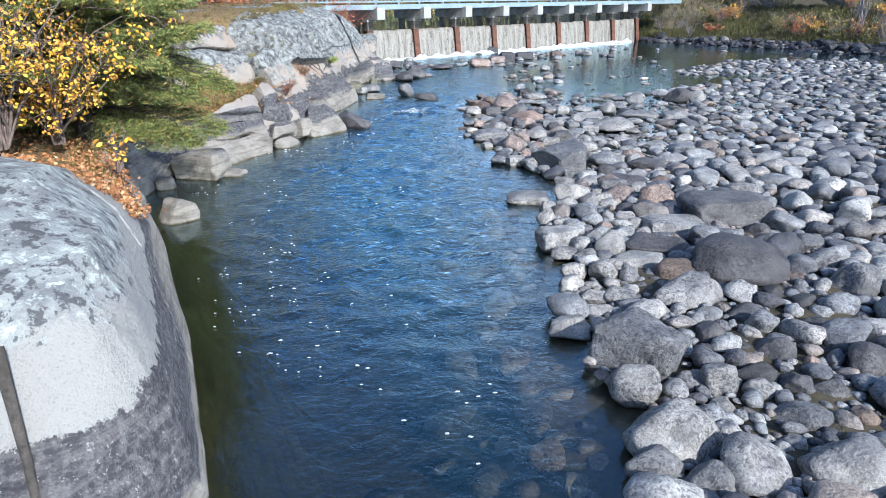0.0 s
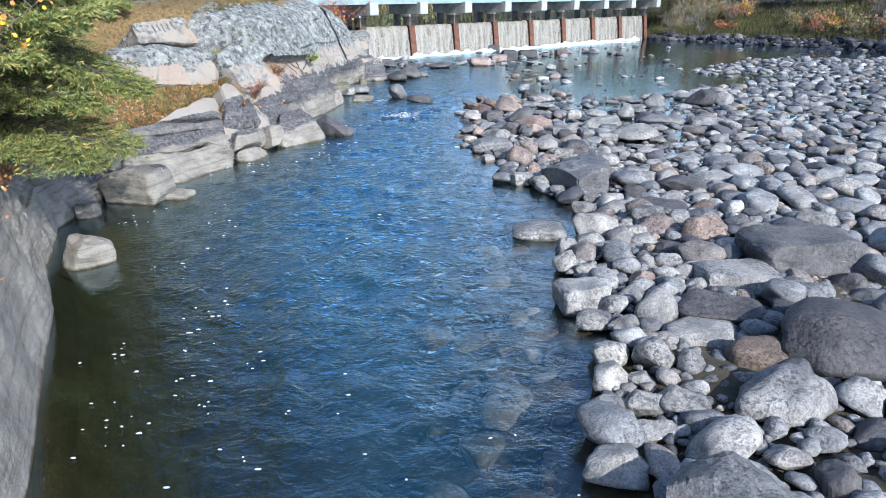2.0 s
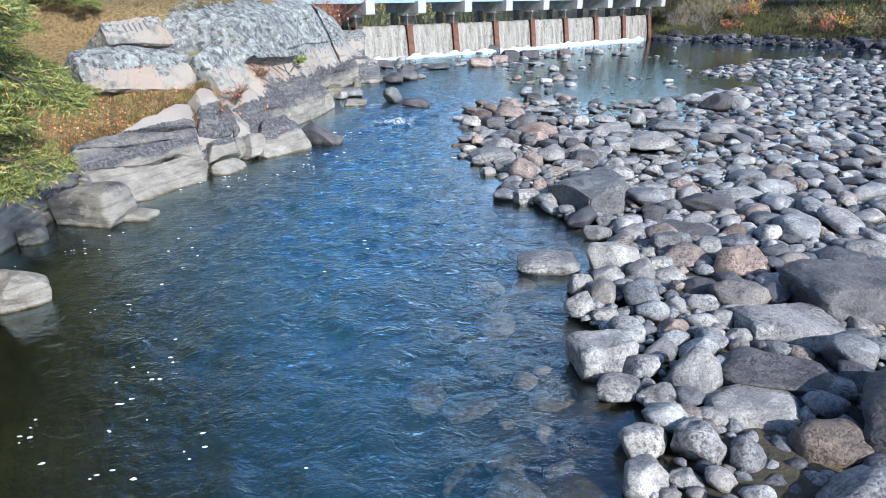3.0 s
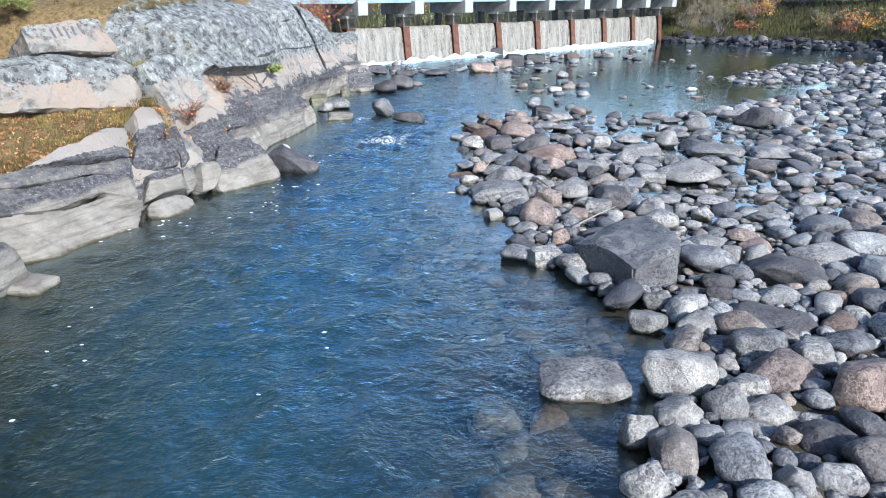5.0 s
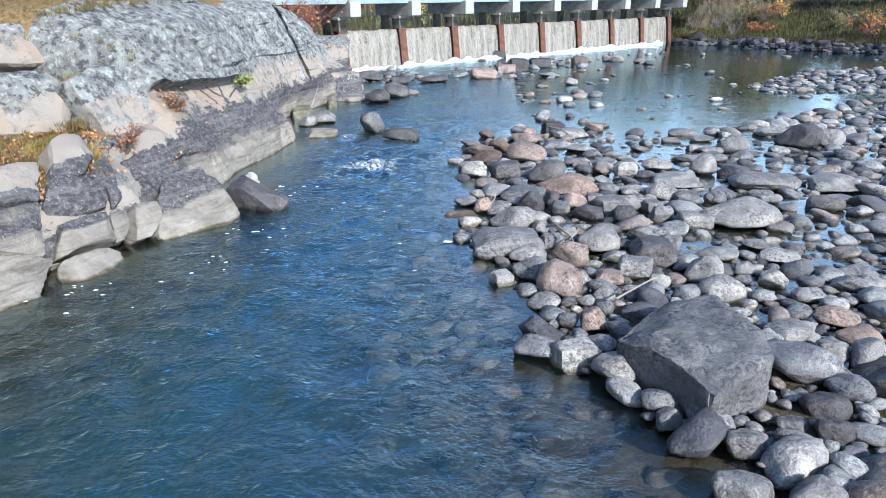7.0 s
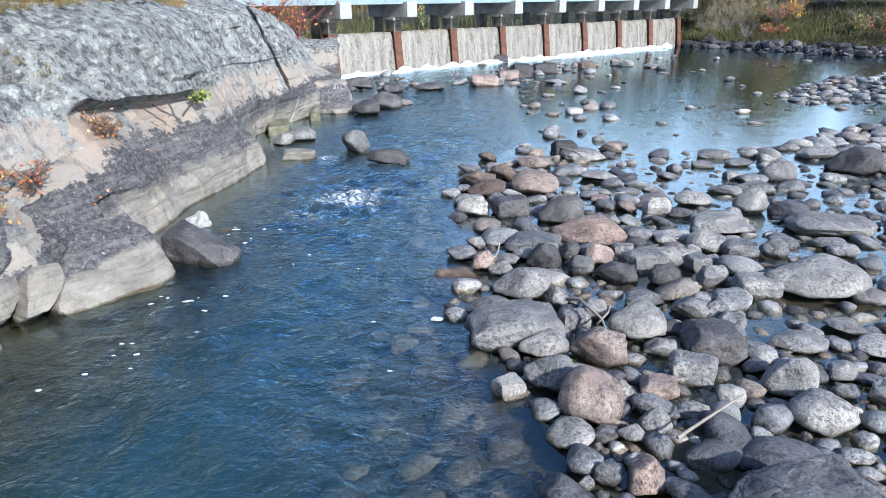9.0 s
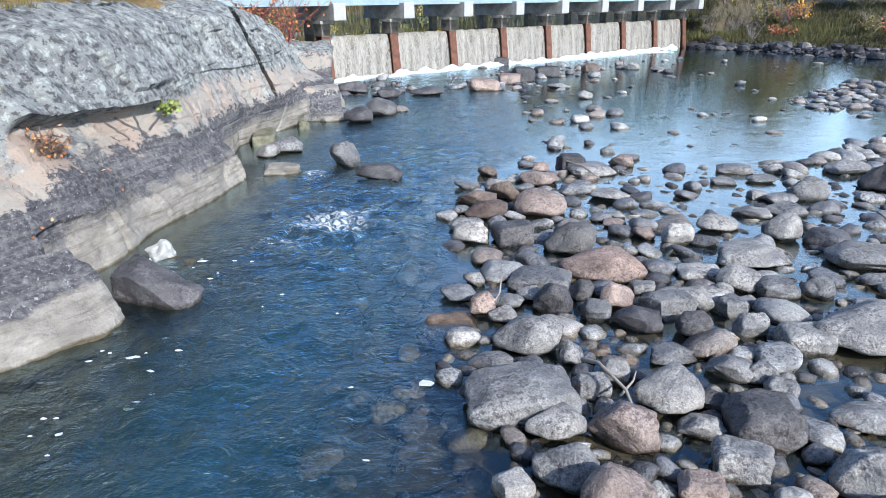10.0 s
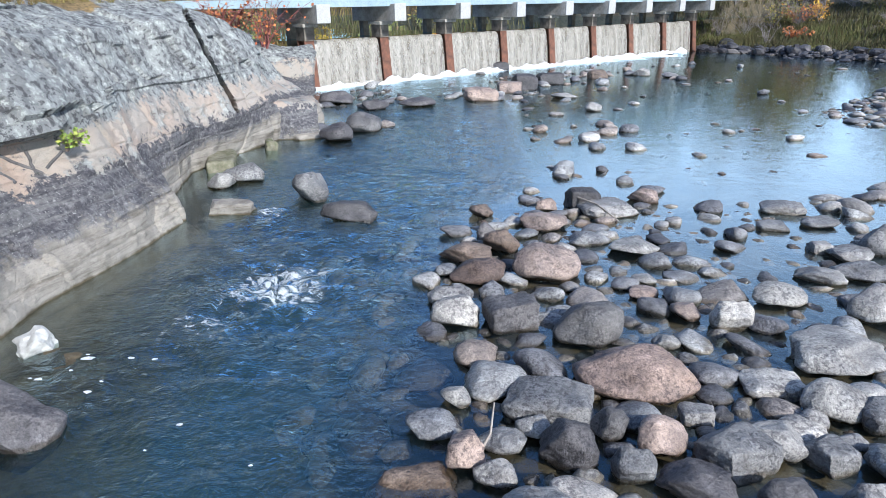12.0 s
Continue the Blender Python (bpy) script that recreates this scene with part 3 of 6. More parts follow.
section(6.2, (-0.05, 0.2), (-0.1, 0.34), (-0.18, 0.46), (-0.3, 0.54), (-0.6, 0.66), (-2.2, 1.1))
section(7.3, (-0.06, 0.12), (-0.12, 0.22), (-0.2, 0.3), (-0.4, 0.42), (-0.8, 0.55), (-2.2, 1.1))
section(8.0, (-0.05, 0.05), (-0.1, 0.12), (-0.25, 0.24), (-0.5, 0.36), (-0.8, 0.46), (-2.2, 0.8))
section(8.7, (-0.05, 0.05), (-0.12, 0.16), (-0.28, 0.28), (-0.46, 0.42), (-0.7, 0.54), (-2.2, 0.78))
section(9.6, (0.15, 0.08), (0.12, 0.22), (0.0, 0.36), (-0.2, 0.50), (-0.6, 0.64), (-2.0, 0.82))
section(10.2, (-0.1, 0.26), (-0.28, 0.42), (-0.44, 0.54), (-0.75, 0.62), (-1.1, 0.68), (-2.0, 0.95))
section(10.6, (-0.14, 0.28), (-0.28, 0.48), (-0.44, 0.60), (-0.80, 0.70), (-1.2, 0.78), (-2.0, 1.15))
section(10.75, (-0.12, 0.3), (-0.24, 0.54), (-0.48, 0.84), (-0.55, 0.92), (-0.85, 1.2), (-1.5, 1.5))
section(10.9, (-0.1, 0.3), (-0.22, 0.56), (-0.56, 0.90), (-0.40, 1.00), (-0.72, 1.36), (-1.4, 1.60))
section(11.3, (-0.08, 0.3), (-0.22, 0.56), (-0.54, 0.87), (-0.35, 0.94), (-0.60, 1.44), (-1.2, 1.68))
section(12.2, (-0.06, 0.28), (-0.26, 0.55), (-0.45, 0.83), (-0.24, 0.90), (-0.60, 1.45), (-1.2, 1.72))
section(12.5, (-0.06, 0.28), (-0.24, 0.54), (-0.36, 0.82), (-0.38, 0.94), (-0.66, 1.46), (-1.2, 1.72))
section(13.3, (-0.07, 0.26), (-0.22, 0.48), (-0.34, 0.80), (-0.45, 1.1), (-0.68, 1.46), (-1.3, 1.74))
section(14.8, (0.06, 0.24), (0.14, 0.47), (0.0, 0.72), (-0.16, 1.0), (-0.34, 1.46), (-1.1, 1.76))
section(15.7, (0.08, 0.28), (0.14, 0.5), (0.02, 0.72), (-0.10, 1.05), (-0.34, 1.46), (-1.0, 1.76))
section(16.6, (0.0, 0.34), (-0.1, 0.52), (-0.25, 0.70), (-0.42, 1.05), (-0.75, 1.52), (-1.5, 1.72))
section(17.8, (-0.08, 0.26), (-0.3, 0.42), (-0.62, 0.56), (-0.75, 0.8), (-1.0, 1.2), (-1.9, 1.4))
section(20.5, (-0.1, 0.12), (-0.25, 0.24), (-0.4, 0.36), (-0.6, 0.5), (-0.9, 0.7), (-1.9, 1.0))
section(24, (-0.1, 0.12), (-0.25, 0.24), (-0.4, 0.36), (-0.6, 0.6), (-0.9, 0.9), (-1.9, 1.2))

keys = sorted(SECTIONS)
by = np.concatenate([np.arange(-6, 1.1, 0.12), np.arange(1.1, 18.5, 0.022), np.arange(18.5, 24, 0.06)])
per = (6, 22, 24, 28, 32, 40, 44, 12)        # rows between neighbouring lines
lines = [(by * 0 + 0.8, by * 0 - 0.8), (by * 0, by * 0 - 0.0)]
for k in range(6):
    lines.append((np.interp(by, keys, [SECTIONS[s][k][0] for s in keys]), np.interp(by, keys, [SECTIONS[s][k][1] for s in keys])))
lines.append((by * 0 - 6.0, np.interp(by, (-6, 5, 8, 10, 16, 20, 24), (1.2, 1.25, 1.4, 1.64, 1.78, 1.5, 1.5))))
rows_x, rows_z, rows_v = [], [], []
for k, n in enumerate(per):
    (x0, z0), (x1, z1) = lines[k], lines[k + 1]
    for i in range(n):
        f = i / n
        rows_x.append(x0 + (x1 - x0) * f)
        rows_z.append(z0 + (z1 - z0) * f)
        rows_v.append(k + f)
BX, BZ, BV = np.array(rows_x).T, np.array(rows_z).T, np.array(rows_v)
BX = BX + foot_x(by)[:, None]
BY = np.repeat(by[:, None], BX.shape[1], 1)
P = np.stack([BX.ravel(), BY.ravel(), BZ.ravel()], 1)
band = np.tile(BV, len(by))
# joints: steep cracks through the bank and beds lying along it, each block standing a little proud of its neighbour
amp = np.clip((band - 0.8) / 0.6, 0, 1) * (1 - 0.7 * smooth(6.2, 7, band))
slant = P[:, 1] + 0.35 * P[:, 2] + 0.06 * vnoise(P * 2.5, 40)
cell = np.floor(slant / 0.62 + 0.35 * np.floor(P[:, 2] / 0.33))
proud = hash3(cell.astype(np.int64), np.floor((P[:, 2] + 0.05 * vnoise(P * 1.3, 41)) / 0.33).astype(np.int64), np.zeros(len(P), np.int64), 7)
rocky = smooth(4.6, 6.5, P[:, 1]) * (1 - 0.75 * smooth(10.8, 11.4, P[:, 1]) * (band < 4.6))
calm_dome = 0.35 + 0.65 * smooth(4.0, 5.5, P[:, 1])
disp = calm_dome * (0.05 * fbm(P * 1.6, 2, 31) + 0.022 * np.round(2.2 * fbm(P * 2.6, 3, 37)) / 2.2 + 0.014 * fbm(P * 7, 3, 33)) + 0.045 * proud * rocky
beds = np.abs(((P[:, 2] + 0.03 * vnoise(P * 1.1, 44) + 0.02 * P[:, 1]) / 0.145) % 1 - 0.5)
disp = disp - 0.014 * np.exp(-(beds / 0.07) ** 2) * (band < 3.6) * smooth(6, 8, P[:, 1])
for y0, lean, wide, deep in ((7.4, 0.2, 0.02, 0.08), (8.55, 0.3, 0.02, 0.1), (9.35, 0.2, 0.02, 0.1), (11.05, 0.12, 0.016, 0.07), (13.05, -0.35, 0.02, 0.09), (15.6, 0.35, 0.02, 0.08), (16.25, -0.08, 0.03, 0.2), (11.75, -0.55, 0.012, 0.04), (12.7, 0.5, 0.012, 0.035), (14.2, -0.3, 0.015, 0.05), (3.05, 0.25, 0.012, 0.03)):
    d = P[:, 1] - (y0 + lean * P[:, 2]) + 0.02 * vnoise(P * 5, 50)
    disp = disp - deep * np.exp(-(d / wide) ** 2)
P[:, 0] += disp * amp * 0.9
P[:, 2] += disp * amp * 0.45 * (band > 1.2)
d = 0.94 * (P[:, 0] + 2.4) + 0.33 * (P[:, 1] - 16.2) + 0.395 * (P[:, 2] - 1.23) + 0.012 * vnoise(P * 6, 52)
slot = 0.55 * np.exp(-(d / 0.014) ** 4) * smooth(15.2, 15.6, P[:, 1]) * (1 - smooth(17.0, 17.4, P[:, 1])) * (band > 3.1)
P[:, 0] -= 0.6 * slot
P[:, 1] += 0.8 * slot
P[:, 2] -= 0.2 * slot
level = np.interp(P[:, 2], (-0.2, 0, 0.07, 0.13, 0.46, 0.52, 0.58, 0.74, 0.84, 1.0), (0.8, 1.0, 1.7, 2.5, 2.75, 3.15, 3.6, 3.85, 4.3, 5.0))
near_dome = 1 - smooth(3.7, 4.3, P[:, 1])
cove = smooth(2.9, 3.6, P[:, 1]) * (1 - smooth(6.8, 7.4, P[:, 1]))
band = band * (1 - near_dome) + level * near_dome
band = band * (1 - cove) + np.interp(P[:, 2], (0, 0.5, 0.7, 1.2), (0.9, 1.75, 3.7, 4.4)) * cove
me = mesh_of("granite_bank", P, grid_faces(len(by), BX.shape[1]), crisp=34)
me.attributes.new("band", "FLOAT", "POINT").data.foreach_set("value", band.astype(np.float32))
band = np.tile(BV, len(by))
soil = smooth(4.7, 5.6, band) * smooth(3.4, 4.0, P[:, 1]) * (1 - smooth(10.3, 10.7, P[:, 1])) + 0.9 * smooth(6.75, 7.3, band + 0.7 * vnoise(P * 1.1, 61))
me.attributes.new("wash", "FLOAT", "POINT").data.foreach_set("value", np.clip(1 - smooth(4.2, 5.5, P[:, 1]) + 0.2 * smooth(12.6, 13.2, P[:, 1]), 0, 1).astype(np.float32))
me.attributes.new("soil", "FLOAT", "POINT").data.foreach_set("value", np.clip(soil, 0, 1).astype(np.float32))
BANK_P, BANK_V = P.copy(), np.tile(BV, len(by))
bank = thing("rock_bank", me, CLIFF, "fractured grey granite river bank with black and white lichen bands", "rock bank", kind="structure")

# ---------------------------------------------------------------- stones
def rock_mesh(name, seed, detail=3, angular=0.5):
    """A boulder filling a unit box: a ball cut by random planes, its edges worn, pitted."""
    rng = np.random.default_rng(seed)
    bm = bmesh.new()
    bmesh.ops.create_icosphere(bm, subdivisions=detail, radius=1.0)
    n = np.array([v.co[:] for v in bm.verts])
    faces = np.array([[v.index for v in f.verts] for f in bm.faces])
    bm.free()
    r = np.full(len(n), 1.0)
    for _ in range(8 + int(5 * angular)):
        d = rng.normal(size=3)
        d /= np.linalg.norm(d)
        h = rng.uniform(0.56, 0.90)
        c = n @ d
        cut = np.where(c > 0.05, h / np.maximum(c, 0.05), 9.0)
        k = 20.0 + 42 * angular
        r = -np.log(np.exp(-k * r) + np.exp(-k * np.minimum(cut, 3.0))) / k
    q = n * r[:, None]
    q *= (1 + 0.07 * fbm(n * 1.4 + seed, 2, seed)[:, None])
    q += n * (0.042 * fbm(q * 3.4 + seed, 3, seed + 3) - 0.022 * np.abs(vnoise(q * 8 + seed, seed + 6)) + 0.005 * fbm(q * 14 + seed, 2, seed + 8))[:, None]
    q -= (q.max(0) + q.min(0)) / 2
    q /= (q.max(0) - q.min(0))
    return q, faces


def block_mesh(seed, w, d, h, round_=0.05, cuts=3, rough=1.0):
    """A jointed block: a box with worn edges, corners broken off along flat breaks, weathered faces."""
    rng = np.random.default_rng(seed)
    bm = bmesh.new()
    bmesh.ops.create_cube(bm, size=2.0)
    bmesh.ops.subdivide_edges(bm, edges=bm.edges[:], cuts=23, use_grid_fill=True)
    bmesh.ops.triangulate(bm, faces=bm.faces[:])
    n = np.array([v.co[:] for v in bm.verts])
    faces = np.array([[v.index for v in f.verts] for f in bm.faces])
    bm.free()
    size = np.array((w, d, h)) / 2
    q = n * size
    inner = np.clip(q, -(size - round_), size - round_)
    off = q - inner
    q = inner + off / np.maximum(np.linalg.norm(off, axis=1, keepdims=True), 1e-6) * round_
    q = q + 0.10 * size * np.stack([vnoise(n * 0.8 + seed, seed + k) for k in range(3)], 1)
    for _ in range(cuts + 2):
        c = rng.normal(size=3)
        c /= np.linalg.norm(c)
        reach = np.abs(c * size).sum() * rng.uniform(0.62, 0.86)
        over = np.maximum(q @ c - reach, 0)
        q = q - over[:, None] * c * 0.97
    nn = n / np.linalg.norm(n, axis=1, keepdims=True)
    q += nn * (0.016 * rough * fbm(q * 4 + seed, 4, seed) + 0.006 * rough * fbm(q * 16 + seed, 3, seed + 5))[:, None]
    return q, faces


ROCKS = [rock_mesh("stone", 100 + i, 4, (0.35, 0.6, 0.85, 1.1)[i % 4]) for i in range(16)]
ROCK_ME = [mesh_of("stone", q, f) for q, f in ROCKS]
for i in (3, 7, 10, 11, 15):
    q, f = block_mesh(900 + i, 1.0, 0.9, 0.75, 0.22, 8, 1.4)
    q -= (q.max(0) + q.min(0)) / 2
    q /= q.max(0) - q.min(0)
    ROCK_ME[i] = mesh_of("stone", q, f, crisp=36)
SMALL = [rock_mesh("stone", 300 + i, 2, (0.3, 0.6, 0.9)[i % 3]) for i in range(12)]
LARGE = [rock_mesh("stone", 330 + i, 3, (0.3, 0.6, 0.9)[i % 3]) for i in range(12)]
for me in ROCK_ME:
    me.materials.append(STONES["g"])
TONE_WORDS = {"g": "grey granite boulder, rounded, on the gravel bar", "d": "dark slate-grey boulder, worn smooth, on the gravel bar", "w": "pale grey boulder at the water's edge",
              "p": "pinkish granite boulder among grey stones", "b": "brown weathered boulder among wet stones"}
PLACED = []


def boulder(x, y, w, d, h, turn=0, shape=0, tone="g", z=0.0, tilt=0, label=""):
    ob = new("boulder", ROCK_ME[shape % 16])
    ob.material_slots[0].link = "OBJECT"
    ob.material_slots[0].material = STONES[tone]
    ob.matrix_world = pose(x, y, z + h * 0.36, tilt, 0.4 * tilt, turn) @ Matrix.Diagonal((w, d, h * 1.28, 1))
    PLACED.append((x, y, (w + d) / 4))
    return tagged(ob, label or TONE_WORDS[tone], "boulder", "boulders of the river bar")


boulder(0.36, 9.96, 0.36, 0.30, 0.20, 10, 4, "b", -0.17, 0, "orange-brown boulder lying under the water")
boulder(1.35, 10.62, 0.55, 0.44, 0.16, -3, 2, "p")
boulder(1.23, 11.06, 0.37, 0.30, 0.20, 16, 5, "d")
boulder(1.13, 11.91, 0.45, 0.36, 0.20, 5, 12, "p")
boulder(0.63, 12.18, 0.39, 0.31, 0.12, -14, 0, "b")
boulder(0.88, 12.35, 0.26, 0.21, 0.16, 12, 8, "b")
boulder(0.69, 11.85, 0.36, 0.29, 0.13, 17, 5, "b")
boulder(0.54, 11.25, 0.27, 0.22, 0.15, -6, 6, "w")
boulder(0.85, 11.23, 0.31, 0.25, 0.14, 12, 10, "d")
boulder(0.51, 11.54, 0.27, 0.21, 0.08, 17, 13, "g")
boulder(0.56, 10.06, 0.16, 0.16, 0.12, 7, 6, "p")
boulder(0.71, 10.16, 0.20, 0.16, 0.06, -9, 5, "g")
boulder(0.67, 9.96, 0.17, 0.13, 0.08, -9, 2, "g")
boulder(0.95, 10.08, 0.22, 0.22, 0.17, 6, 0, "d")
boulder(1.15, 10.24, 0.16, 0.16, 0.12, -14, 5, "d")
boulder(0.94, 10.42, 0.39, 0.31, 0.10, -16, 11, "g")
boulder(0.85, 10.24, 0.16, 0.13, 0.08, -17, 9, "g")
boulder(1.33, 10.14, 0.22, 0.18, 0.13, 12, 12, "p")
boulder(1.18, 9.99, 0.16, 0.16, 0.11, 9, 13, "g")
boulder(1.59, 10.05, 0.29, 0.23, 0.12, 18, 15, "g")
boulder(1.77, 10.11, 0.23, 0.19, 0.12, -10, 8, "g")
boulder(1.38, 9.89, 0.28, 0.23, 0.10, -12, 0, "d")
boulder(2.13, 10.37, 0.28, 0.22, 0.14, -10, 12, "w")
boulder(1.96, 10.56, 0.28, 0.23, 0.06, -5, 11, "w")
boulder(2.38, 10.81, 0.51, 0.41, 0.11, 9, 6, "w")
boulder(2.42, 11.48, 0.33, 0.26, 0.10, 1, 12, "w")
boulder(2.02, 11.18, 0.23, 0.18, 0.14, 14, 13, "w")
boulder(1.80, 12.30, 0.36, 0.29, 0.08, 18, 8, "w")
boulder(1.66, 11.57, 0.20, 0.16, 0.05, 16, 12, "p")
boulder(1.72, 11.76, 0.16, 0.13, 0.05, -4, 8, "w")
boulder(1.81, 11.27, 0.17, 0.14, 0.09, -17, 8, "p")
boulder(0.53, 10.45, 0.14, 0.11, 0.08, -8, 8, "w")
boulder(1.60, 10.95, 0.14, 0.12, 0.06, 16, 0, "w")
boulder(1.54, 10.32, 0.15, 0.12, 0.06, -5, 10, "g")
boulder(2.79, 11.23, 0.25, 0.25, 0.21, -1, 9, "g")
boulder(2.82, 11.79, 0.30, 0.24, 0.07, -11, 0, "w")
boulder(1.94, 10.04, 0.17, 0.17, 0.09, 12, 15, "g")
boulder(2.08, 10.14, 0.13, 0.11, 0.05, -13, 9, "g")
boulder(2.00, 10.27, 0.12, 0.12, 0.07, -14, 12, "g")
boulder(1.25, 12.85, 0.37, 0.30, 0.11, -9, 1, "p")
boulder(1.65, 13.40, 0.29, 0.23, 0.16, 0, 15, "d")
boulder(1.83, 13.22, 0.47, 0.38, 0.09, 8, 3, "g")
boulder(2.21, 13.54, 0.27, 0.22, 0.12, -16, 0, "p")
boulder(1.33, 13.30, 0.19, 0.15, 0.10, 6, 6, "p")
boulder(0.78, 13.16, 0.20, 0.16, 0.10, 3, 8, "b")
boulder(3.37, 12.84, 0.29, 0.23, 0.06, 14, 4, "g")
boulder(3.27, 13.22, 0.35, 0.28, 0.07, -16, 11, "g")
boulder(2.99, 12.77, 0.24, 0.19, 0.05, -18, 3, "g")
boulder(3.11, 11.84, 0.34, 0.27, 0.09, -12, 2, "g")
boulder(3.24, 12.16, 0.33, 0.26, 0.07, 16, 1, "g")
boulder(3.08, 12.27, 0.16, 0.13, 0.07, -6, 15, "g")
boulder(-0.72, 13.68, 0.33, 0.33, 0.26, 0, 8, "g")
boulder(-0.30, 13.12, 0.46, 0.26, 0.14, -16, 6, "d", 0.0, 8)
boulder(-1.51, 14.38, 0.42, 0.34, 0.17, 3, 9, "g")
boulder(-1.67, 14.13, 0.27, 0.22, 0.14, 5, 5, "w")
boulder(-0.90, 16.36, 0.43, 0.35, 0.23, 6, 9, "d")
boulder(-0.63, 17.01, 0.50, 0.40, 0.26, 11, 12, "d")
boulder(-1.42, 19.68, 0.59, 0.47, 0.21, 6, 6, "d")
boulder(-0.66, 18.97, 0.47, 0.37, 0.15, 17, 1, "d")
boulder(0.00, 19.28, 0.62, 0.50, 0.14, 14, 9, "d")
boulder(1.11, 19.85, 0.60, 0.48, 0.22, 9, 7, "p")
boulder(2.04, 21.33, 0.50, 0.50, 0.30, 1, 15, "d")
boulder(1.72, 20.89, 0.49, 0.39, 0.20, -2, 10, "p")
boulder(2.70, 22.19, 0.59, 0.48, 0.22, 1, 10, "d")
boulder(3.87, 23.09, 0.44, 0.35, 0.19, 3, 3, "b")
boulder(2.60, 19.98, 0.46, 0.36, 0.10, 8, 8, "g")
boulder(2.82, 18.52, 0.27, 0.21, 0.14, -17, 12, "g")
boulder(4.97, 23.55, 0.39, 0.31, 0.17, -10, 0, "w")
boulder(5.49, 23.15, 0.38, 0.30, 0.11, 3, 12, "g")
boulder(1.80, 25.23, 0.57, 0.46, 0.21, 4, 11, "d")
boulder(0.92, 8.44, 0.28, 0.28, 0.20, -1, 12, "p")
boulder(0.80, 8.68, 0.27, 0.21, 0.13, -17, 2, "g")
boulder(1.06, 8.91, 0.29, 0.23, 0.16, -15, 0, "p")
boulder(0.67, 9.15, 0.49, 0.39, 0.14, 5, 11, "g")
boulder(0.79, 8.96, 0.25, 0.20, 0.11, 11, 9, "g")
boulder(0.77, 9.68, 0.36, 0.29, 0.16, 2, 5, "g")
boulder(0.57, 9.48, 0.22, 0.18, 0.05, 5, 5, "g")
boulder(1.30, 9.15, 0.29, 0.29, 0.18, 2, 9, "g")
boulder(1.62, 8.94, 0.29, 0.29, 0.15, -2, 11, "d")
boulder(1.38, 8.94, 0.19, 0.15, 0.07, 6, 0, "g")
boulder(1.45, 8.70, 0.22, 0.18, 0.11, -17, 10, "g")
boulder(1.26, 8.59, 0.17, 0.14, 0.07, -10, 11, "p")
boulder(1.84, 8.60, 0.22, 0.22, 0.16, 14, 5, "g")
boulder(2.09, 9.00, 0.27, 0.22, 0.06, -1, 5, "g")
boulder(1.65, 9.79, 0.19, 0.16, 0.12, 2, 4, "d")
boulder(1.45, 9.53, 0.24, 0.19, 0.05, 9, 6, "g")
boulder(1.68, 9.38, 0.23, 0.19, 0.09, -12, 0, "g")
boulder(2.49, 9.69, 0.60, 0.48, 0.20, 2, 9, "g")
boulder(3.18, 10.76, 0.60, 0.48, 0.13, -4, 13, "w")
boulder(2.32, 10.28, 0.25, 0.20, 0.09, -8, 3, "g")
boulder(2.15, 9.63, 0.26, 0.21, 0.11, 3, 7, "w")
boulder(4.37, 13.19, 0.45, 0.36, 0.10, 18, 13, "w")
boulder(4.40, 12.54, 0.52, 0.41, 0.25, -1, 5, "d")
boulder(1.54, 8.49, 0.13, 0.13, 0.09, -11, 1, "g")
boulder(1.35, 8.42, 0.15, 0.12, 0.04, 15, 5, "w")
boulder(1.16, 8.32, 0.13, 0.13, 0.09, 2, 2, "g")
boulder(1.05, 8.26, 0.11, 0.09, 0.06, -7, 9, "g")
boulder(2.13, 8.69, 0.15, 0.12, 0.08, 3, 6, "g")
boulder(2.55, 10.26, 0.18, 0.18, 0.12, -13, 2, "g")
boulder(1.79, 9.33, 0.17, 0.14, 0.09, 4, 2, "w")
boulder(1.84, 9.22, 0.14, 0.14, 0.08, -10, 13, "g")
boulder(1.07, 8.53, 0.11, 0.11, 0.09, 0, 2, "w")
boulder(1.00, 9.23, 0.17, 0.13, 0.09, -1, 15, "g")
boulder(0.96, 9.51, 0.12, 0.12, 0.10, 4, 12, "g")
boulder(1.13, 9.34, 0.13, 0.13, 0.11, 0, 13, "g")
boulder(1.94, 9.78, 0.19, 0.15, 0.12, 18, 13, "g")
boulder(1.92, 10.22, 0.20, 0.16, 0.06, -16, 12, "w")
boulder(3.00, 10.40, 0.24, 0.19, 0.06, -9, 4, "g")
boulder(1.49, 9.11, 0.12, 0.12, 0.09, -18, 13, "d")
boulder(0.59, 8.60, 0.14, 0.14, 0.07, 14, 15, "w")
boulder(1.15, 7.10, 0.13, 0.11, 0.08, 17, 6, "w")
boulder(1.40, 6.94, 0.18, 0.14, 0.09, -4, 1, "w")
boulder(3.77, 10.65, 0.56, 0.45, 0.12, 11, 6, "w")
boulder(2.22, 8.49, 0.18, 0.15, 0.11, 15, 8, "g")
boulder(1.97, 7.80, 0.24, 0.19, 0.11, 16, 11, "g")
boulder(1.64, 7.07, 0.14, 0.11, 0.06, -4, 1, "g")
boulder(1.83, 7.17, 0.22, 0.17, 0.10, 0, 1, "d")
boulder(2.09, 7.61, 0.16, 0.16, 0.12, -3, 1, "g")
boulder(3.01, 10.24, 0.21, 0.17, 0.07, -16, 4, "w")
boulder(3.51, 12.26, 0.35, 0.28, 0.19, 9, 2, "g")
boulder(4.75, 12.49, 0.33, 0.26, 0.20, -15, 1, "g")
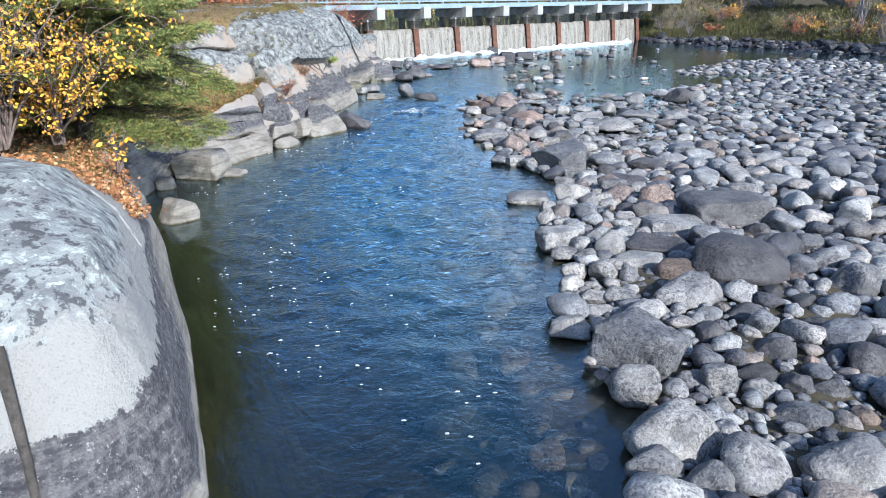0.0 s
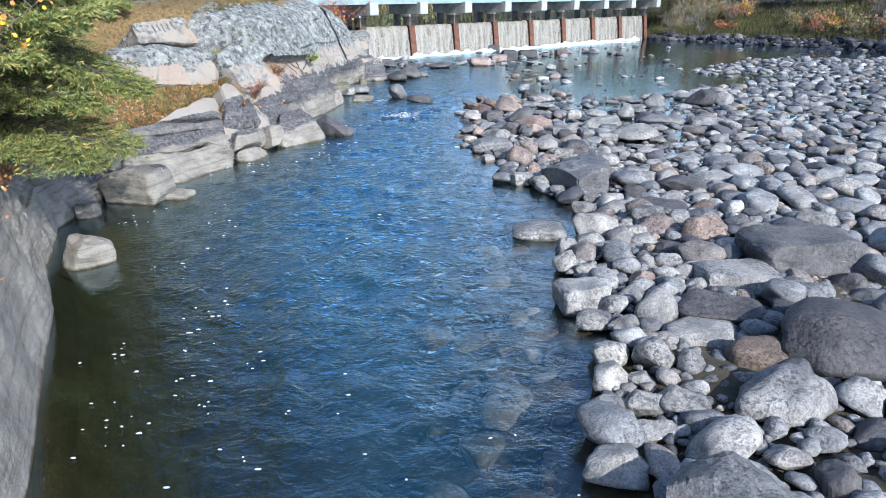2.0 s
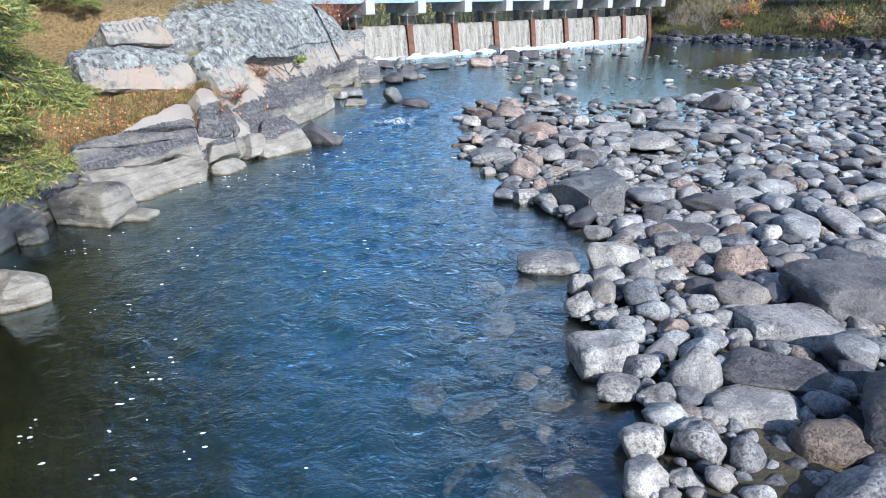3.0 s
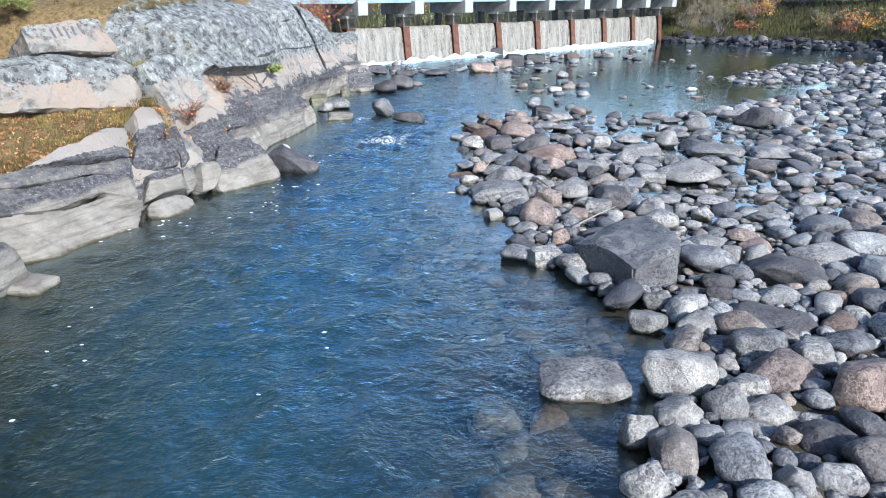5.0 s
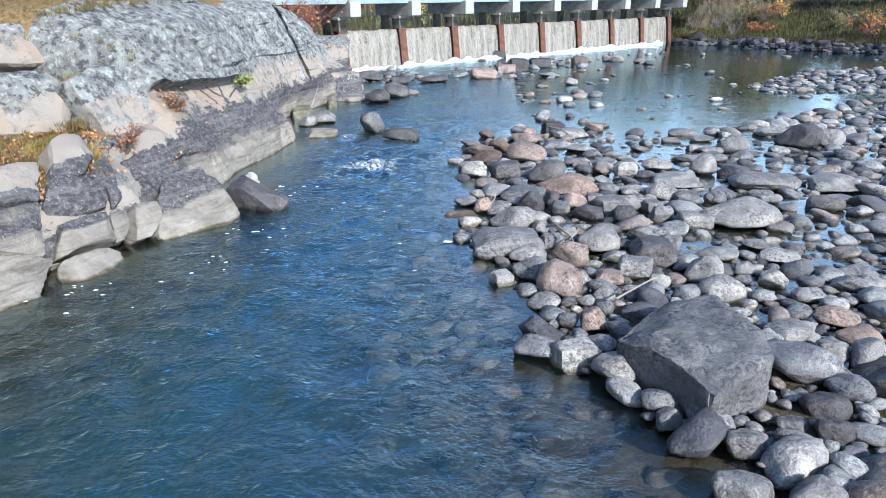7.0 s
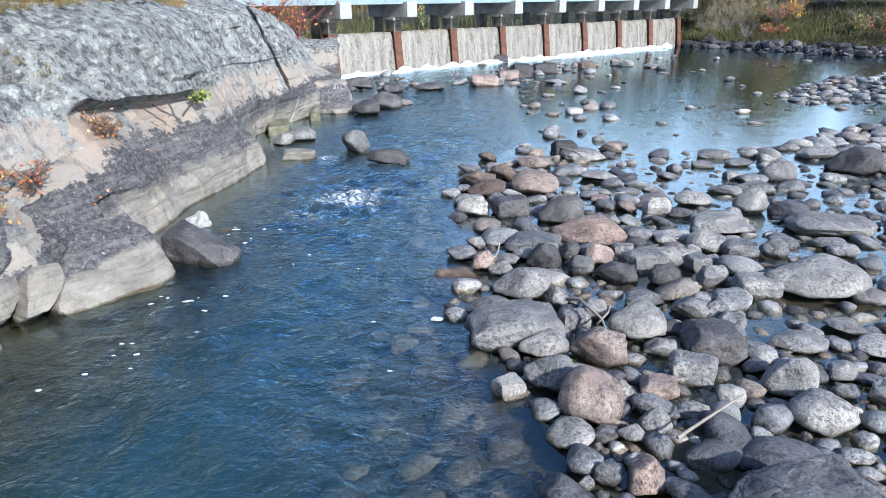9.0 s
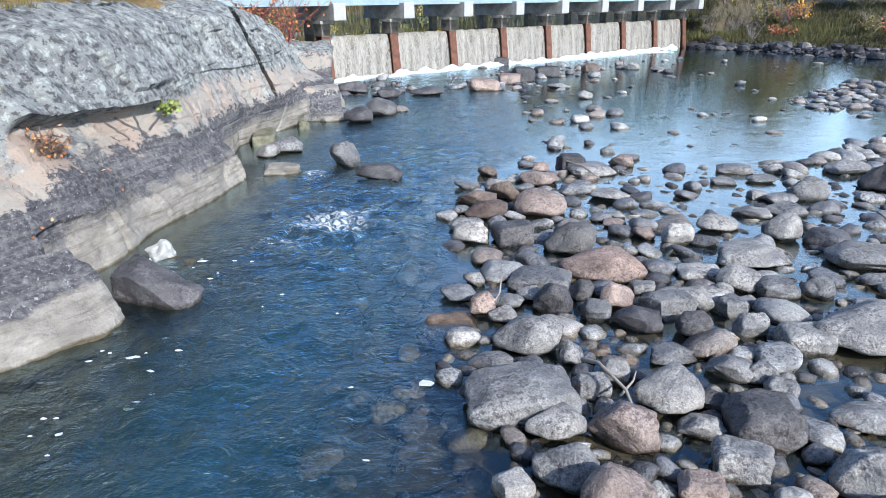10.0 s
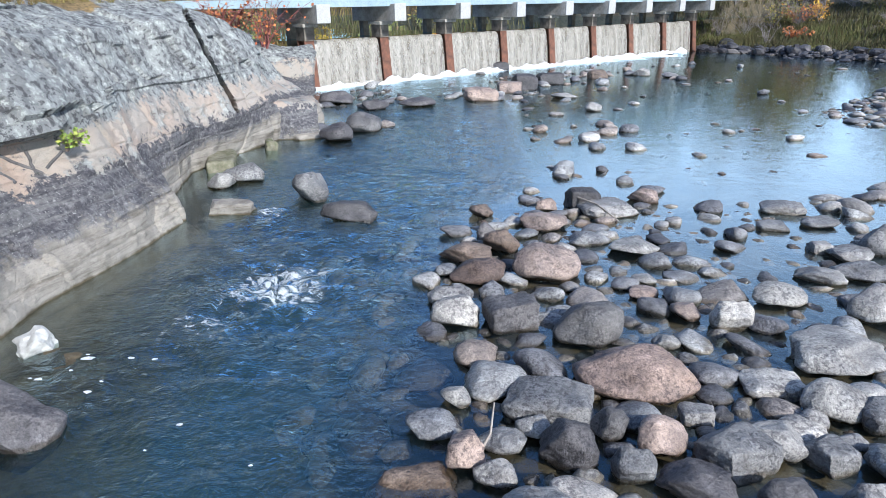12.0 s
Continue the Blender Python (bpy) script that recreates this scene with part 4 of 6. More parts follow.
boulder(1.02, 7.97, 0.15, 0.15, 0.12, 12, 6, "p")
boulder(0.90, 8.01, 0.12, 0.09, 0.07, -11, 4, "g")
boulder(0.81, 7.97, 0.06, 0.06, 0.05, 14, 9, "g")
boulder(2.23, 7.55, 0.18, 0.18, 0.15, -3, 6, "g")
boulder(2.34, 8.02, 0.24, 0.19, 0.08, -17, 12, "p")
boulder(2.67, 8.45, 0.23, 0.18, 0.08, -15, 0, "g")
boulder(2.33, 8.30, 0.19, 0.15, 0.07, 3, 4, "g")
boulder(2.47, 8.94, 0.28, 0.22, 0.06, -2, 12, "g")
boulder(2.41, 9.16, 0.21, 0.17, 0.05, -15, 8, "w")
boulder(2.07, 8.55, 0.12, 0.09, 0.05, -4, 4, "g")
boulder(2.82, 8.65, 0.23, 0.19, 0.07, -11, 2, "g")
boulder(0.82, 6.15, 0.41, 0.33, 0.08, -3, 11, "w")
boulder(1.24, 6.11, 0.35, 0.28, 0.18, -10, 1, "w")
boulder(1.13, 5.80, 0.24, 0.19, 0.13, 13, 6, "w")
boulder(0.95, 5.73, 0.15, 0.15, 0.12, 18, 13, "w")
boulder(1.36, 5.90, 0.18, 0.18, 0.15, -15, 9, "g")
boulder(1.52, 5.87, 0.21, 0.21, 0.10, -3, 9, "w")
boulder(1.69, 6.13, 0.32, 0.25, 0.16, 15, 2, "p")
boulder(1.71, 6.36, 0.32, 0.25, 0.16, 9, 1, "g")
boulder(1.49, 6.63, 0.21, 0.17, 0.12, 12, 9, "g")
boulder(1.27, 6.68, 0.21, 0.17, 0.10, -18, 1, "w")
boulder(1.77, 7.00, 0.16, 0.13, 0.10, -10, 1, "d")
boulder(2.28, 7.32, 0.49, 0.39, 0.15, -11, 0, "d")
boulder(1.92, 6.71, 0.44, 0.35, 0.11, -14, 13, "d")
boulder(1.93, 6.27, 0.19, 0.19, 0.14, -16, 3, "g")
boulder(2.10, 6.99, 0.27, 0.22, 0.09, 14, 2, "g")
boulder(2.22, 6.61, 0.20, 0.16, 0.12, 13, 9, "b")
boulder(2.69, 7.64, 0.44, 0.35, 0.11, -8, 9, "g")
boulder(2.32, 7.79, 0.21, 0.17, 0.10, -14, 9, "p")
boulder(0.86, 7.62, 0.24, 0.19, 0.11, 6, 15, "w")
boulder(1.02, 7.46, 0.22, 0.22, 0.13, 1, 8, "w")
boulder(1.43, 5.78, 0.21, 0.17, 0.05, -2, 5, "g")
boulder(1.71, 5.82, 0.18, 0.14, 0.05, 3, 13, "g")
boulder(1.64, 5.85, 0.08, 0.07, 0.04, -11, 4, "g")
boulder(2.39, 6.94, 0.20, 0.16, 0.09, 17, 1, "b")
boulder(1.57, 6.43, 0.19, 0.15, 0.06, 6, 3, "g")
boulder(1.40, 6.15, 0.14, 0.14, 0.08, 18, 5, "g")
boulder(0.89, 5.41, 0.17, 0.17, 0.15, -16, 9, "w")
boulder(0.90, 4.89, 0.33, 0.27, 0.15, 11, 10, "g")
boulder(0.91, 4.63, 0.24, 0.19, 0.09, 16, 12, "w")
boulder(1.07, 4.56, 0.18, 0.14, 0.10, -16, 2, "w")
boulder(0.91, 4.24, 0.20, 0.16, 0.12, 9, 1, "w")
boulder(0.85, 4.02, 0.18, 0.18, 0.12, 5, 6, "w")
boulder(1.10, 4.19, 0.20, 0.20, 0.17, 13, 8, "w")
boulder(1.26, 4.13, 0.15, 0.15, 0.13, 8, 12, "g")
boulder(1.44, 4.46, 0.43, 0.35, 0.10, 11, 1, "w")
boulder(1.59, 4.18, 0.30, 0.24, 0.16, -3, 4, "b")
boulder(1.52, 3.82, 0.45, 0.36, 0.20, 16, 9, "g")
boulder(1.12, 3.82, 0.22, 0.22, 0.12, -14, 13, "w")
boulder(0.96, 3.83, 0.18, 0.14, 0.10, -4, 13, "w")
boulder(0.80, 3.80, 0.17, 0.14, 0.08, -10, 3, "w")
boulder(1.00, 4.03, 0.14, 0.11, 0.07, 2, 8, "w")
boulder(1.24, 4.67, 0.24, 0.24, 0.20, 17, 9, "w")
boulder(1.62, 4.72, 0.49, 0.39, 0.15, -11, 13, "d")
boulder(2.00, 5.96, 0.34, 0.27, 0.21, -11, 6, "p")
boulder(0.94, 3.65, 0.20, 0.16, 0.08, 15, 13, "g")
boulder(1.29, 3.65, 0.22, 0.18, 0.07, -12, 6, "g")
boulder(1.31, 4.01, 0.15, 0.12, 0.06, 2, 2, "d")
boulder(1.01, 5.31, 0.17, 0.13, 0.10, 16, 1, "w")
boulder(1.66, 5.66, 0.25, 0.20, 0.11, -18, 12, "d")
boulder(1.57, 5.43, 0.19, 0.15, 0.11, -9, 4, "g")
boulder(1.16, 5.26, 0.10, 0.10, 0.08, 6, 0, "w")
boulder(1.32, 5.16, 0.18, 0.14, 0.11, 15, 0, "p")
boulder(2.16, 4.99, 0.22, 0.17, 0.13, 18, 1, "g")
boulder(2.54, 5.06, 0.20, 0.20, 0.12, 6, 5, "d")
boulder(2.34, 6.19, 0.20, 0.20, 0.13, -17, 9, "g")
boulder(2.93, 6.15, 0.34, 0.27, 0.16, -11, 1, "g")
boulder(1.90, 5.16, 0.55, 0.44, 0.14, -11, 15, "g")
boulder(2.44, 5.45, 0.74, 0.59, 0.24, 0, 10, "d")
boulder(1.62, 5.26, 0.13, 0.13, 0.11, 1, 1, "g")
boulder(1.16, 5.40, 0.07, 0.07, 0.06, -16, 4, "g")
boulder(1.41, 5.42, 0.14, 0.14, 0.12, -12, 0, "g")
boulder(1.53, 6.03, 0.20, 0.16, 0.11, 17, 1, "w")
boulder(1.18, 4.93, 0.18, 0.15, 0.11, 17, 9, "g")
boulder(1.63, 5.08, 0.16, 0.13, 0.09, 18, 5, "g")
boulder(0.92, 2.76, 0.26, 0.26, 0.17, -7, 4, "w")
boulder(0.97, 2.38, 0.41, 0.33, 0.21, 11, 2, "w")
boulder(0.84, 2.21, 0.24, 0.20, 0.12, 7, 9, "g")
boulder(1.22, 2.15, 0.30, 0.30, 0.20, 5, 12, "g")
boulder(1.04, 2.10, 0.20, 0.20, 0.13, 4, 2, "g")
boulder(1.35, 2.80, 0.20, 0.20, 0.17, 8, 1, "w")
boulder(1.22, 2.83, 0.17, 0.14, 0.10, 6, 4, "g")
boulder(1.52, 2.76, 0.15, 0.15, 0.09, 8, 4, "w")
boulder(2.02, 4.22, 0.73, 0.58, 0.31, 8, 12, "d")
boulder(0.73, 3.41, 0.25, 0.20, 0.12, -9, 6, "w")
boulder(1.77, 3.12, 0.21, 0.21, 0.13, 7, 5, "d")
boulder(1.71, 2.78, 0.17, 0.17, 0.12, -8, 0, "d")
boulder(1.49, 3.29, 0.18, 0.18, 0.13, 13, 6, "d")
boulder(2.18, 2.95, 0.29, 0.23, 0.18, 12, 12, "d")
boulder(2.66, 3.93, 0.30, 0.30, 0.23, -7, 5, "g")
boulder(1.62, 2.54, 0.27, 0.22, 0.10, -1, 5, "g")
boulder(1.62, 2.15, 0.38, 0.30, 0.19, -9, 2, "g")
boulder(1.89, 2.51, 0.14, 0.14, 0.10, 14, 8, "b")
boulder(1.30, 2.62, 0.13, 0.13, 0.08, -4, 8, "w")
boulder(1.24, 2.40, 0.15, 0.15, 0.11, 8, 8, "g")
boulder(1.57, 2.89, 0.22, 0.17, 0.11, -5, 9, "d")
boulder(1.85, 2.73, 0.19, 0.15, 0.11, -17, 9, "d")
boulder(2.78, 4.74, 0.22, 0.22, 0.14, 12, 13, "g")
boulder(2.56, 4.87, 0.27, 0.21, 0.10, -6, 5, "g")
boulder(1.81, 3.59, 0.24, 0.19, 0.10, 18, 9, "d")
boulder(2.12, 3.41, 0.23, 0.18, 0.10, -3, 9, "d")
boulder(0.96, 3.52, 0.07, 0.07, 0.06, 12, 5, "d")
boulder(2.23, 3.69, 0.21, 0.17, 0.11, 8, 6, "d")
boulder(2.11, 3.85, 0.16, 0.16, 0.10, 12, 6, "d")
boulder(1.91, 2.99, 0.10, 0.10, 0.09, -5, 12, "p")
boulder(1.50, 2.35, 0.12, 0.12, 0.07, 17, 1, "g")
boulder(1.44, 2.12, 0.07, 0.07, 0.06, 12, 6, "g")
boulder(1.40, 2.37, 0.07, 0.07, 0.06, -14, 12, "g")
boulder(1.40, 2.59, 0.09, 0.07, 0.05, -16, 12, "d")
boulder(2.32, 3.42, 0.18, 0.14, 0.09, -4, 5, "d")
boulder(2.38, 4.13, 0.14, 0.11, 0.08, -14, 4, "b")
boulder(1.39, 3.14, 0.11, 0.11, 0.09, -2, 5, "d")


PLACED += [(1.41, 7.48, 0.38), (1.04, 3.03, 0.26)]     # the two large flat-topped boulders

# the uncountable rest of the stones, joined
rng = np.random.default_rng(5)
cells = {}


def near(x, y, r, squeeze):
    for i in range(int(x // 0.5) - 1, int(x // 0.5) + 2):
        for j in range(int(y // 0.5) - 1, int(y // 0.5) + 2):
            for a, b, c in cells.get((i, j), ()):
                if (a - x) ** 2 + (b - y) ** 2 < ((c + r) * squeeze) ** 2:
                    return True
    return False


def keep(x, y, r):
    cells.setdefault((int(x // 0.5), int(y // 0.5)), []).append((x, y, r))


for x, y, r in PLACED:
    keep(x, y, r)
V, F, base = [], [], 0


def add_stone(x, y, r, z, flat):
    global base
    q, f = (LARGE if r > 0.075 and y < 13 else SMALL)[rng.integers(12)]
    a = rng.uniform(0, 6.28)
    sc = np.array((rng.uniform(0.95, 1.35), rng.uniform(0.75, 1.05), rng.uniform(0.8, 1.2) * flat)) * 2 * r
    c, sn = math.cos(a), math.sin(a)
    qq = q * sc
    tip = rng.uniform(-0.25, 0.25)
    V.append(np.stack([qq[:, 0] * c - qq[:, 1] * sn + x, qq[:, 0] * sn + qq[:, 1] * c + y, qq[:, 2] + sc[2] * 0.30 + z + tip * qq[:, 0]], 1))
    F.append(f + base)
    base += len(qq)


def stone_cover(x, y):
    """How thickly the bar is strewn with stones: close-packed near its head, opening into the pool further up, and a second bar beyond."""
    y_end = np.interp(x, (0.5, 1.0, 2.2, 3.0, 4.4, 5.0, 6.4, 8.0, 10.0), (12.9, 13.2, 13.5, 13.2, 13.8, 14.3, 15.2, 16.3, 17.5))
    if y < y_end:
        opening = np.interp(y, (8, 9, 10, 11, 12, 13), (1, 0.88, 0.64, 0.42, 0.27, 0.18))
        packed = np.interp(y, (8, 9.3, 11, 13), (1, 0.8, 0.5, 0.45))
        return float(np.interp(x - 0.15 * max(y - 9, 0), (1.2, 2.0, 3.2, 4.4), (packed, opening, opening, 0.92)))
    if x > 6.1 + max(0.0, 1.0 * (y - 18.0)) and 16.9 < y < 20.6:
        return 0.75
    return 0.008


for count, lo, hi, squeeze in ((4500, 0.10, 0.16, 0.84), (16000, 0.065, 0.11, 0.82), (42000, 0.035, 0.065, 0.80), (52000, 0.018, 0.036, 0.74)):
    for _ in range(count):
        y = 1.6 + 23 * rng.random() ** 1.35
        edge = float(np.interp(y, BAR_Y, BAR_X))
        edge += 0.10 * math.sin(y * 3.1) + 0.08 * math.sin(y * 7.7 + 1.0)
        x = edge + 0.05 + (12.5 - edge) * rng.random() ** 1.4
        if x > 0.85 * y + 2.0:
            continue
        dense = stone_cover(x, y)
        if lo < 0.03 and y > 9:
            continue
        if rng.random() > dense:
            continue
        r = rng.uniform(lo, hi) * float(np.interp(y, (2, 7, 9, 14), (0.95, 1.05, 0.92, 0.95)))
        if near(x, y, r, squeeze):
            continue
        keep(x, y, r)
        g = float(np.interp(y, (-6, 6.5, 8.5, 12, 16, 30), (0.035, 0.03, -0.015, -0.03, -0.03, -0.04)))
        add_stone(x, y, r, g, float(np.interp(y, (6, 9), (0.66, 0.52))))
# rubble bars below the weir
for cx, cy, sx, sy, n in ((-1.0, 17.6, 0.35, 1.2, 10), (-1.2, 20.2, 0.5, 0.6, 30), (1.5, 20.7, 0.5, 0.45, 45), (2.6, 22.4, 0.6, 0.5, 40), (3.8, 23.8, 0.5, 0.4, 14), (6.2, 25.3, 1.2, 0.9, 9), (2.5, 16.2, 0.35, 0.9, 14), (1.9, 14.5, 0.3, 0.25, 8)):
    for _ in range(n):
        x, y, r = cx + rng.normal(0, sx), cy + rng.normal(0, sy), rng.uniform(0.04, 0.15)
        if x < foot_x(y) + 0.1 or near(x, y, r, 0.7):
            continue
        keep(x, y, r)
        add_stone(x, y, r, -0.03, 0.6)
# drowned stones along the edge of the bar and over the bed
for _ in range(750):
    y = rng.uniform(1.5, 15)
    edge = float(np.interp(y, BAR_Y, BAR_X))
    x = edge - abs(rng.normal(0, 0.42))
    r = rng.uniform(0.04, 0.14)
    if x < foot_x(y) + 0.1 or near(x, y, r, 0.8):
        continue
    keep(x, y, r)
    add_stone(x, y, r, min(float(ground_z(np.array([x]), np.array([y]))[0]), -1.1 * r) - 0.3 * r, 0.6)
stones = thing("river_stones", mesh_of("river_stones", np.concatenate(V), np.concatenate(F)), STONE_MANY,
               "countless grey rounded river stones on the bar", "stones", kind="stuff")

# ---------------------------------------------------------------- granite blocks of the bank
Z_BAND = ((-1, 0, 0.27, 0.32, 0.58, 0.62, 0.85, 1.0, 1.5), (0.5, 1, 1.8, 2.1, 2.9, 3.3, 3.9, 4.4, 5))


def granite_block(x, y, z, w, d, h, turn=0, tilt=0, lean=0, seed=1, round_=0.05, cuts=3, shift=0.0, label="pale fractured granite block of the river bank", rough=1.0, stuff=None):
    """A jointed block with its middle at x, y and its top at z."""
    q, f = block_mesh(seed, w, d, h, round_, cuts, rough)
    m = pose(x, y, z - h / 2, tilt, lean, turn)
    me = mesh_of("granite_block", q, f, crisp=30)
    world = q @ np.array(m.to_3x3()).T + np.array(m.translation)
    me.attributes.new("band", "FLOAT", "POINT").data.foreach_set("value", (np.interp(world[:, 2], *Z_BAND) + shift).astype(np.float32))
    ob = thing("granite_block", me, stuff or CLIFF, label, "rock", "granite blocks of the bank")
    ob.matrix_world = m
    return ob


def face_block(x, y, z, strike, dip, outline, depth, coat, seed, label, edge=0.022, rough=1.0, wash=0.5, breaks=3, stuff=None):
    """A block bounded by joints: its weathered face has the given outline on a plane of that strike and dip, with breaks along its edges."""
    rng = np.random.default_rng(seed)
    st, dp = radians(strike), radians(dip)
    h = Vector((math.cos(st), -math.sin(st), 0))
    along, n = Vector((math.sin(st), math.cos(st), 0)), h * math.sin(dp) + Vector((0, 0, math.cos(dp)))
    up = n.cross(along)
    o = np.array(outline)
    mid = o.mean(0)
    o = mid + (o - mid) * (1 - 0.012 / np.maximum(np.linalg.norm(o - mid, axis=1, keepdims=True), 0.05))
    if np.sum(o[:, 0] * np.roll(o[:, 1], -1) - np.roll(o[:, 0], -1) * o[:, 1]) < 0:
        o = o[::-1]
    bm = bmesh.new()
    f = bm.faces.new([bm.verts.new((u, v, 0)) for u, v in o])
    back = bmesh.ops.extrude_face_region(bm, geom=[f])["geom"]
    for g in back:
        if isinstance(g, bmesh.types.BMVert):
            g.co = Vector((g.co.x * 0.9, g.co.y * 0.9 + 0.05, -depth))
    bmesh.ops.recalc_face_normals(bm, faces=bm.faces[:])
    bmesh.ops.bevel(bm, geom=bm.edges[:], offset=edge, segments=2, affect="EDGES", profile=0.6)
    bmesh.ops.triangulate(bm, faces=bm.faces[:])
    for _ in range(6):
        long_ = [e for e in bm.edges if e.calc_length() > 0.038]
        if not long_:
            break
        bmesh.ops.subdivide_edges(bm, edges=long_, cuts=1)
        bmesh.ops.triangulate(bm, faces=bm.faces[:])
    bm.normal_update()
    q = np.array([v.co[:] for v in bm.verts])
    nn = np.array([v.normal[:] for v in bm.verts])
    faces = np.array([[v.index for v in f.verts] for f in bm.faces])
    bm.free()
    reach = np.abs(o - o.mean(0)).max(0)
    for _ in range(breaks):
        a = rng.uniform(0, 6.28)
        t = radians(rng.uniform(16, 40))
        c = np.array((math.cos(a) * math.sin(t), math.sin(a) * math.sin(t), math.cos(t)))
        lim = (q @ c).max() - rng.uniform(0.02, 0.06)
        q = q - np.maximum(q @ c - lim, 0)[:, None] * c
    w = q + seed * 3.1
    q = q + nn * (0.016 * fbm(w * 3.0, 2, seed) + rough * (0.010 * np.round(2 * fbm(w * 6, 2, seed + 3)) / 2 + 0.005 * fbm(w * 18, 3, seed + 5)))[:, None]
    low, high = o[:, 1].min(), o[:, 1].max()
    me = mesh_of("granite_block", q, faces, crisp=30)
    frac = (q[:, 1] - low) / (high - low) + 0.05 * vnoise(w * 5, seed + 9)
    me.attributes.new("band", "FLOAT", "POINT").data.foreach_set("value", np.interp(frac, [c[0] for c in coat], [c[1] for c in coat]).astype(np.float32))
    me.attributes.new("wash", "FLOAT", "POINT").data.foreach_set("value", np.full(len(q), wash, np.float32))
    ob = thing("boulder", me, stuff, label, "boulder", "boulders of the river bar") if stuff else thing("granite_block", me, CLIFF, label, "rock", "granite blocks of the bank")
    ob.matrix_world = Matrix(((along.x, up.x, n.x, x), (along.y, up.y, n.y, y), (along.z, up.z, n.z, z), (0, 0, 0, 1)))
    return ob


PALE, BLACK, BARE, CRUST = 1.0, 2.55, 3.7, 5.0
# the ledge nearest the water: beds lying on one another, the lowest washed pale, the topmost bare
face_block(-2.44, 8.14, 0.10, 27, 42, [(-0.85, 0.05), (-0.60, -0.12), (-0.28, -0.20), (-0.05, -0.27), (0.16, -0.30), (0.33, -0.21), (0.49, -0.06), (0.61, 0.09), (0.35, 0.23), (-0.05, 0.2), (-0.71, 0.33)],
           0.5, ((0, PALE), (0.8, PALE), (1, 1.5)), 211, "pale washed granite ledge sloping into the river", 0.03, 1.2, breaks=5)
face_block(-2.64, 8.32, 0.31, 27, 44, [(-0.78, 0.01), (-0.13, -0.12), (0.28, -0.08), (0.53, -0.22), (0.63, -0.03), (0.35, 0.09), (-0.2, 0.15), (-0.68, 0.21)],
           0.5, ((0, 1.4), (0.4, 1.9), (0.6, BLACK), (1, 1.9)), 212, "grey granite bed streaked with black lichen", 0.03, 1.2)
face_block(-2.75, 8.41, 0.43, 27, 46, [(-0.7, 0.03), (-0.22, -0.03), (0.33, -0.08), (0.62, -0.21), (0.7, -0.01), (0.08, 0.07), (-0.15, 0.09), (-0.64, 0.14)],
           0.5, ((0, BLACK), (0.5, 2.0), (1, BLACK)), 213, "black-lichened granite bed above the river ledge", 0.02, 1.2)
face_block(-2.67, 8.82, 0.57, 27, 38, [(-0.61, -0.08), (-0.3, -0.1), (0.32, -0.18), (0.51, 0.15), (0.3, 0.15), (0.01, 0.08), (-0.23, 0.04)],
           0.5, ((0, BLACK), (0.28, 2.9), (0.42, BARE), (1, BARE)), 214, "bare cream granite slab with a black dripping edge", 0.02, 0.8)
face_block(-2.02, 8.83, 0.06, 27, 34, [(-0.2, 0.14), (0.18, 0.12), (0.24, 0.05), (0.16, -0.18), (-0.04, -0.19), (-0.31, -0.08)],
           0.4, ((0, PALE), (1, PALE)), 215, "pale low granite slab at the waterline", 0.035, 1.0)
face_block(-2.12, 9.02, 0.21, 24, 44, [(-0.3, -0.07), (-0.13, 0.16), (0.21, 0.12), (0.16, -0.12), (0.06, -0.1)],
           0.4, ((0, PALE), (0.5, 1.3), (0.8, BLACK), (1, BLACK)), 216, "pale fractured granite block of the river bank", 0.025)
face_block(-2.27, 9.21, 0.42, 27, 48, [(-0.24, -0.01), (-0.11, 0.17), (0.14, 0.12), (0.26, 0.0), (0.17, -0.16), (-0.23, -0.11)],
           0.4, ((0, 2.1), (0.4, BLACK), (1, BLACK)), 217, "granite block dark with black lichen", 0.025)
face_block(-2.41, 9.52, 0.66, 20, 44, [(-0.32, -0.17), (-0.12, 0.14), (0.10, 0.20), (0.22, 0.15), (0.13, -0.08), (-0.06, -0.23)],
           0.45, ((0, BLACK), (0.3, 2.8), (0.42, BARE), (1, BARE)), 218, "rounded granite block with a bare cream top", 0.05, 0.8)
face_block(-2.20, 9.51, 0.45, 34, 52, [(-0.13, 0.05), (0.01, 0.17), (0.15, 0.22), (0.06, -0.12), (-0.06, -0.24), (-0.02, -0.08)],
           0.35, ((0, 2.3), (1, 2.6)), 219, "narrow granite splinter beside an open joint", 0.012)
face_block(-2.00, 9.28, 0.20, 27, 52, [(-0.06, 0.11), (0.12, 0.11), (0.1, 0.01), (-0.04, -0.12), (-0.12, -0.11)],
           0.35, ((0, PALE), (0.5, 1.6), (1, 2.0)), 220, "small rounded granite block at the bank foot", 0.03)
face_block(-1.89, 9.42, 0.19, 22, 50, [(-0.02, 0.14), (0.15, 0.1), (0.11, -0.01), (-0.05, -0.15), (-0.19, -0.13)],
           0.35, ((0, PALE), (0.5, 1.4), (1, 2.0)), 221, "small rounded granite block at the bank foot", 0.03)
face_block(-1.70, 9.79, 0.19, 27, 44, [(-0.46, -0.16), (-0.24, 0.12), (0.01, 0.35), (0.31, 0.31), (0.34, 0.07), (0.31, -0.26), (0.13, -0.36), (-0.34, -0.28)],
           0.55, ((0, PALE), (0.45, 1.3), (0.62, BLACK), (1, 2.4)), 222, "granite outcrop with a black-lichened top sloping into the river", 0.06, 1.6, breaks=7)
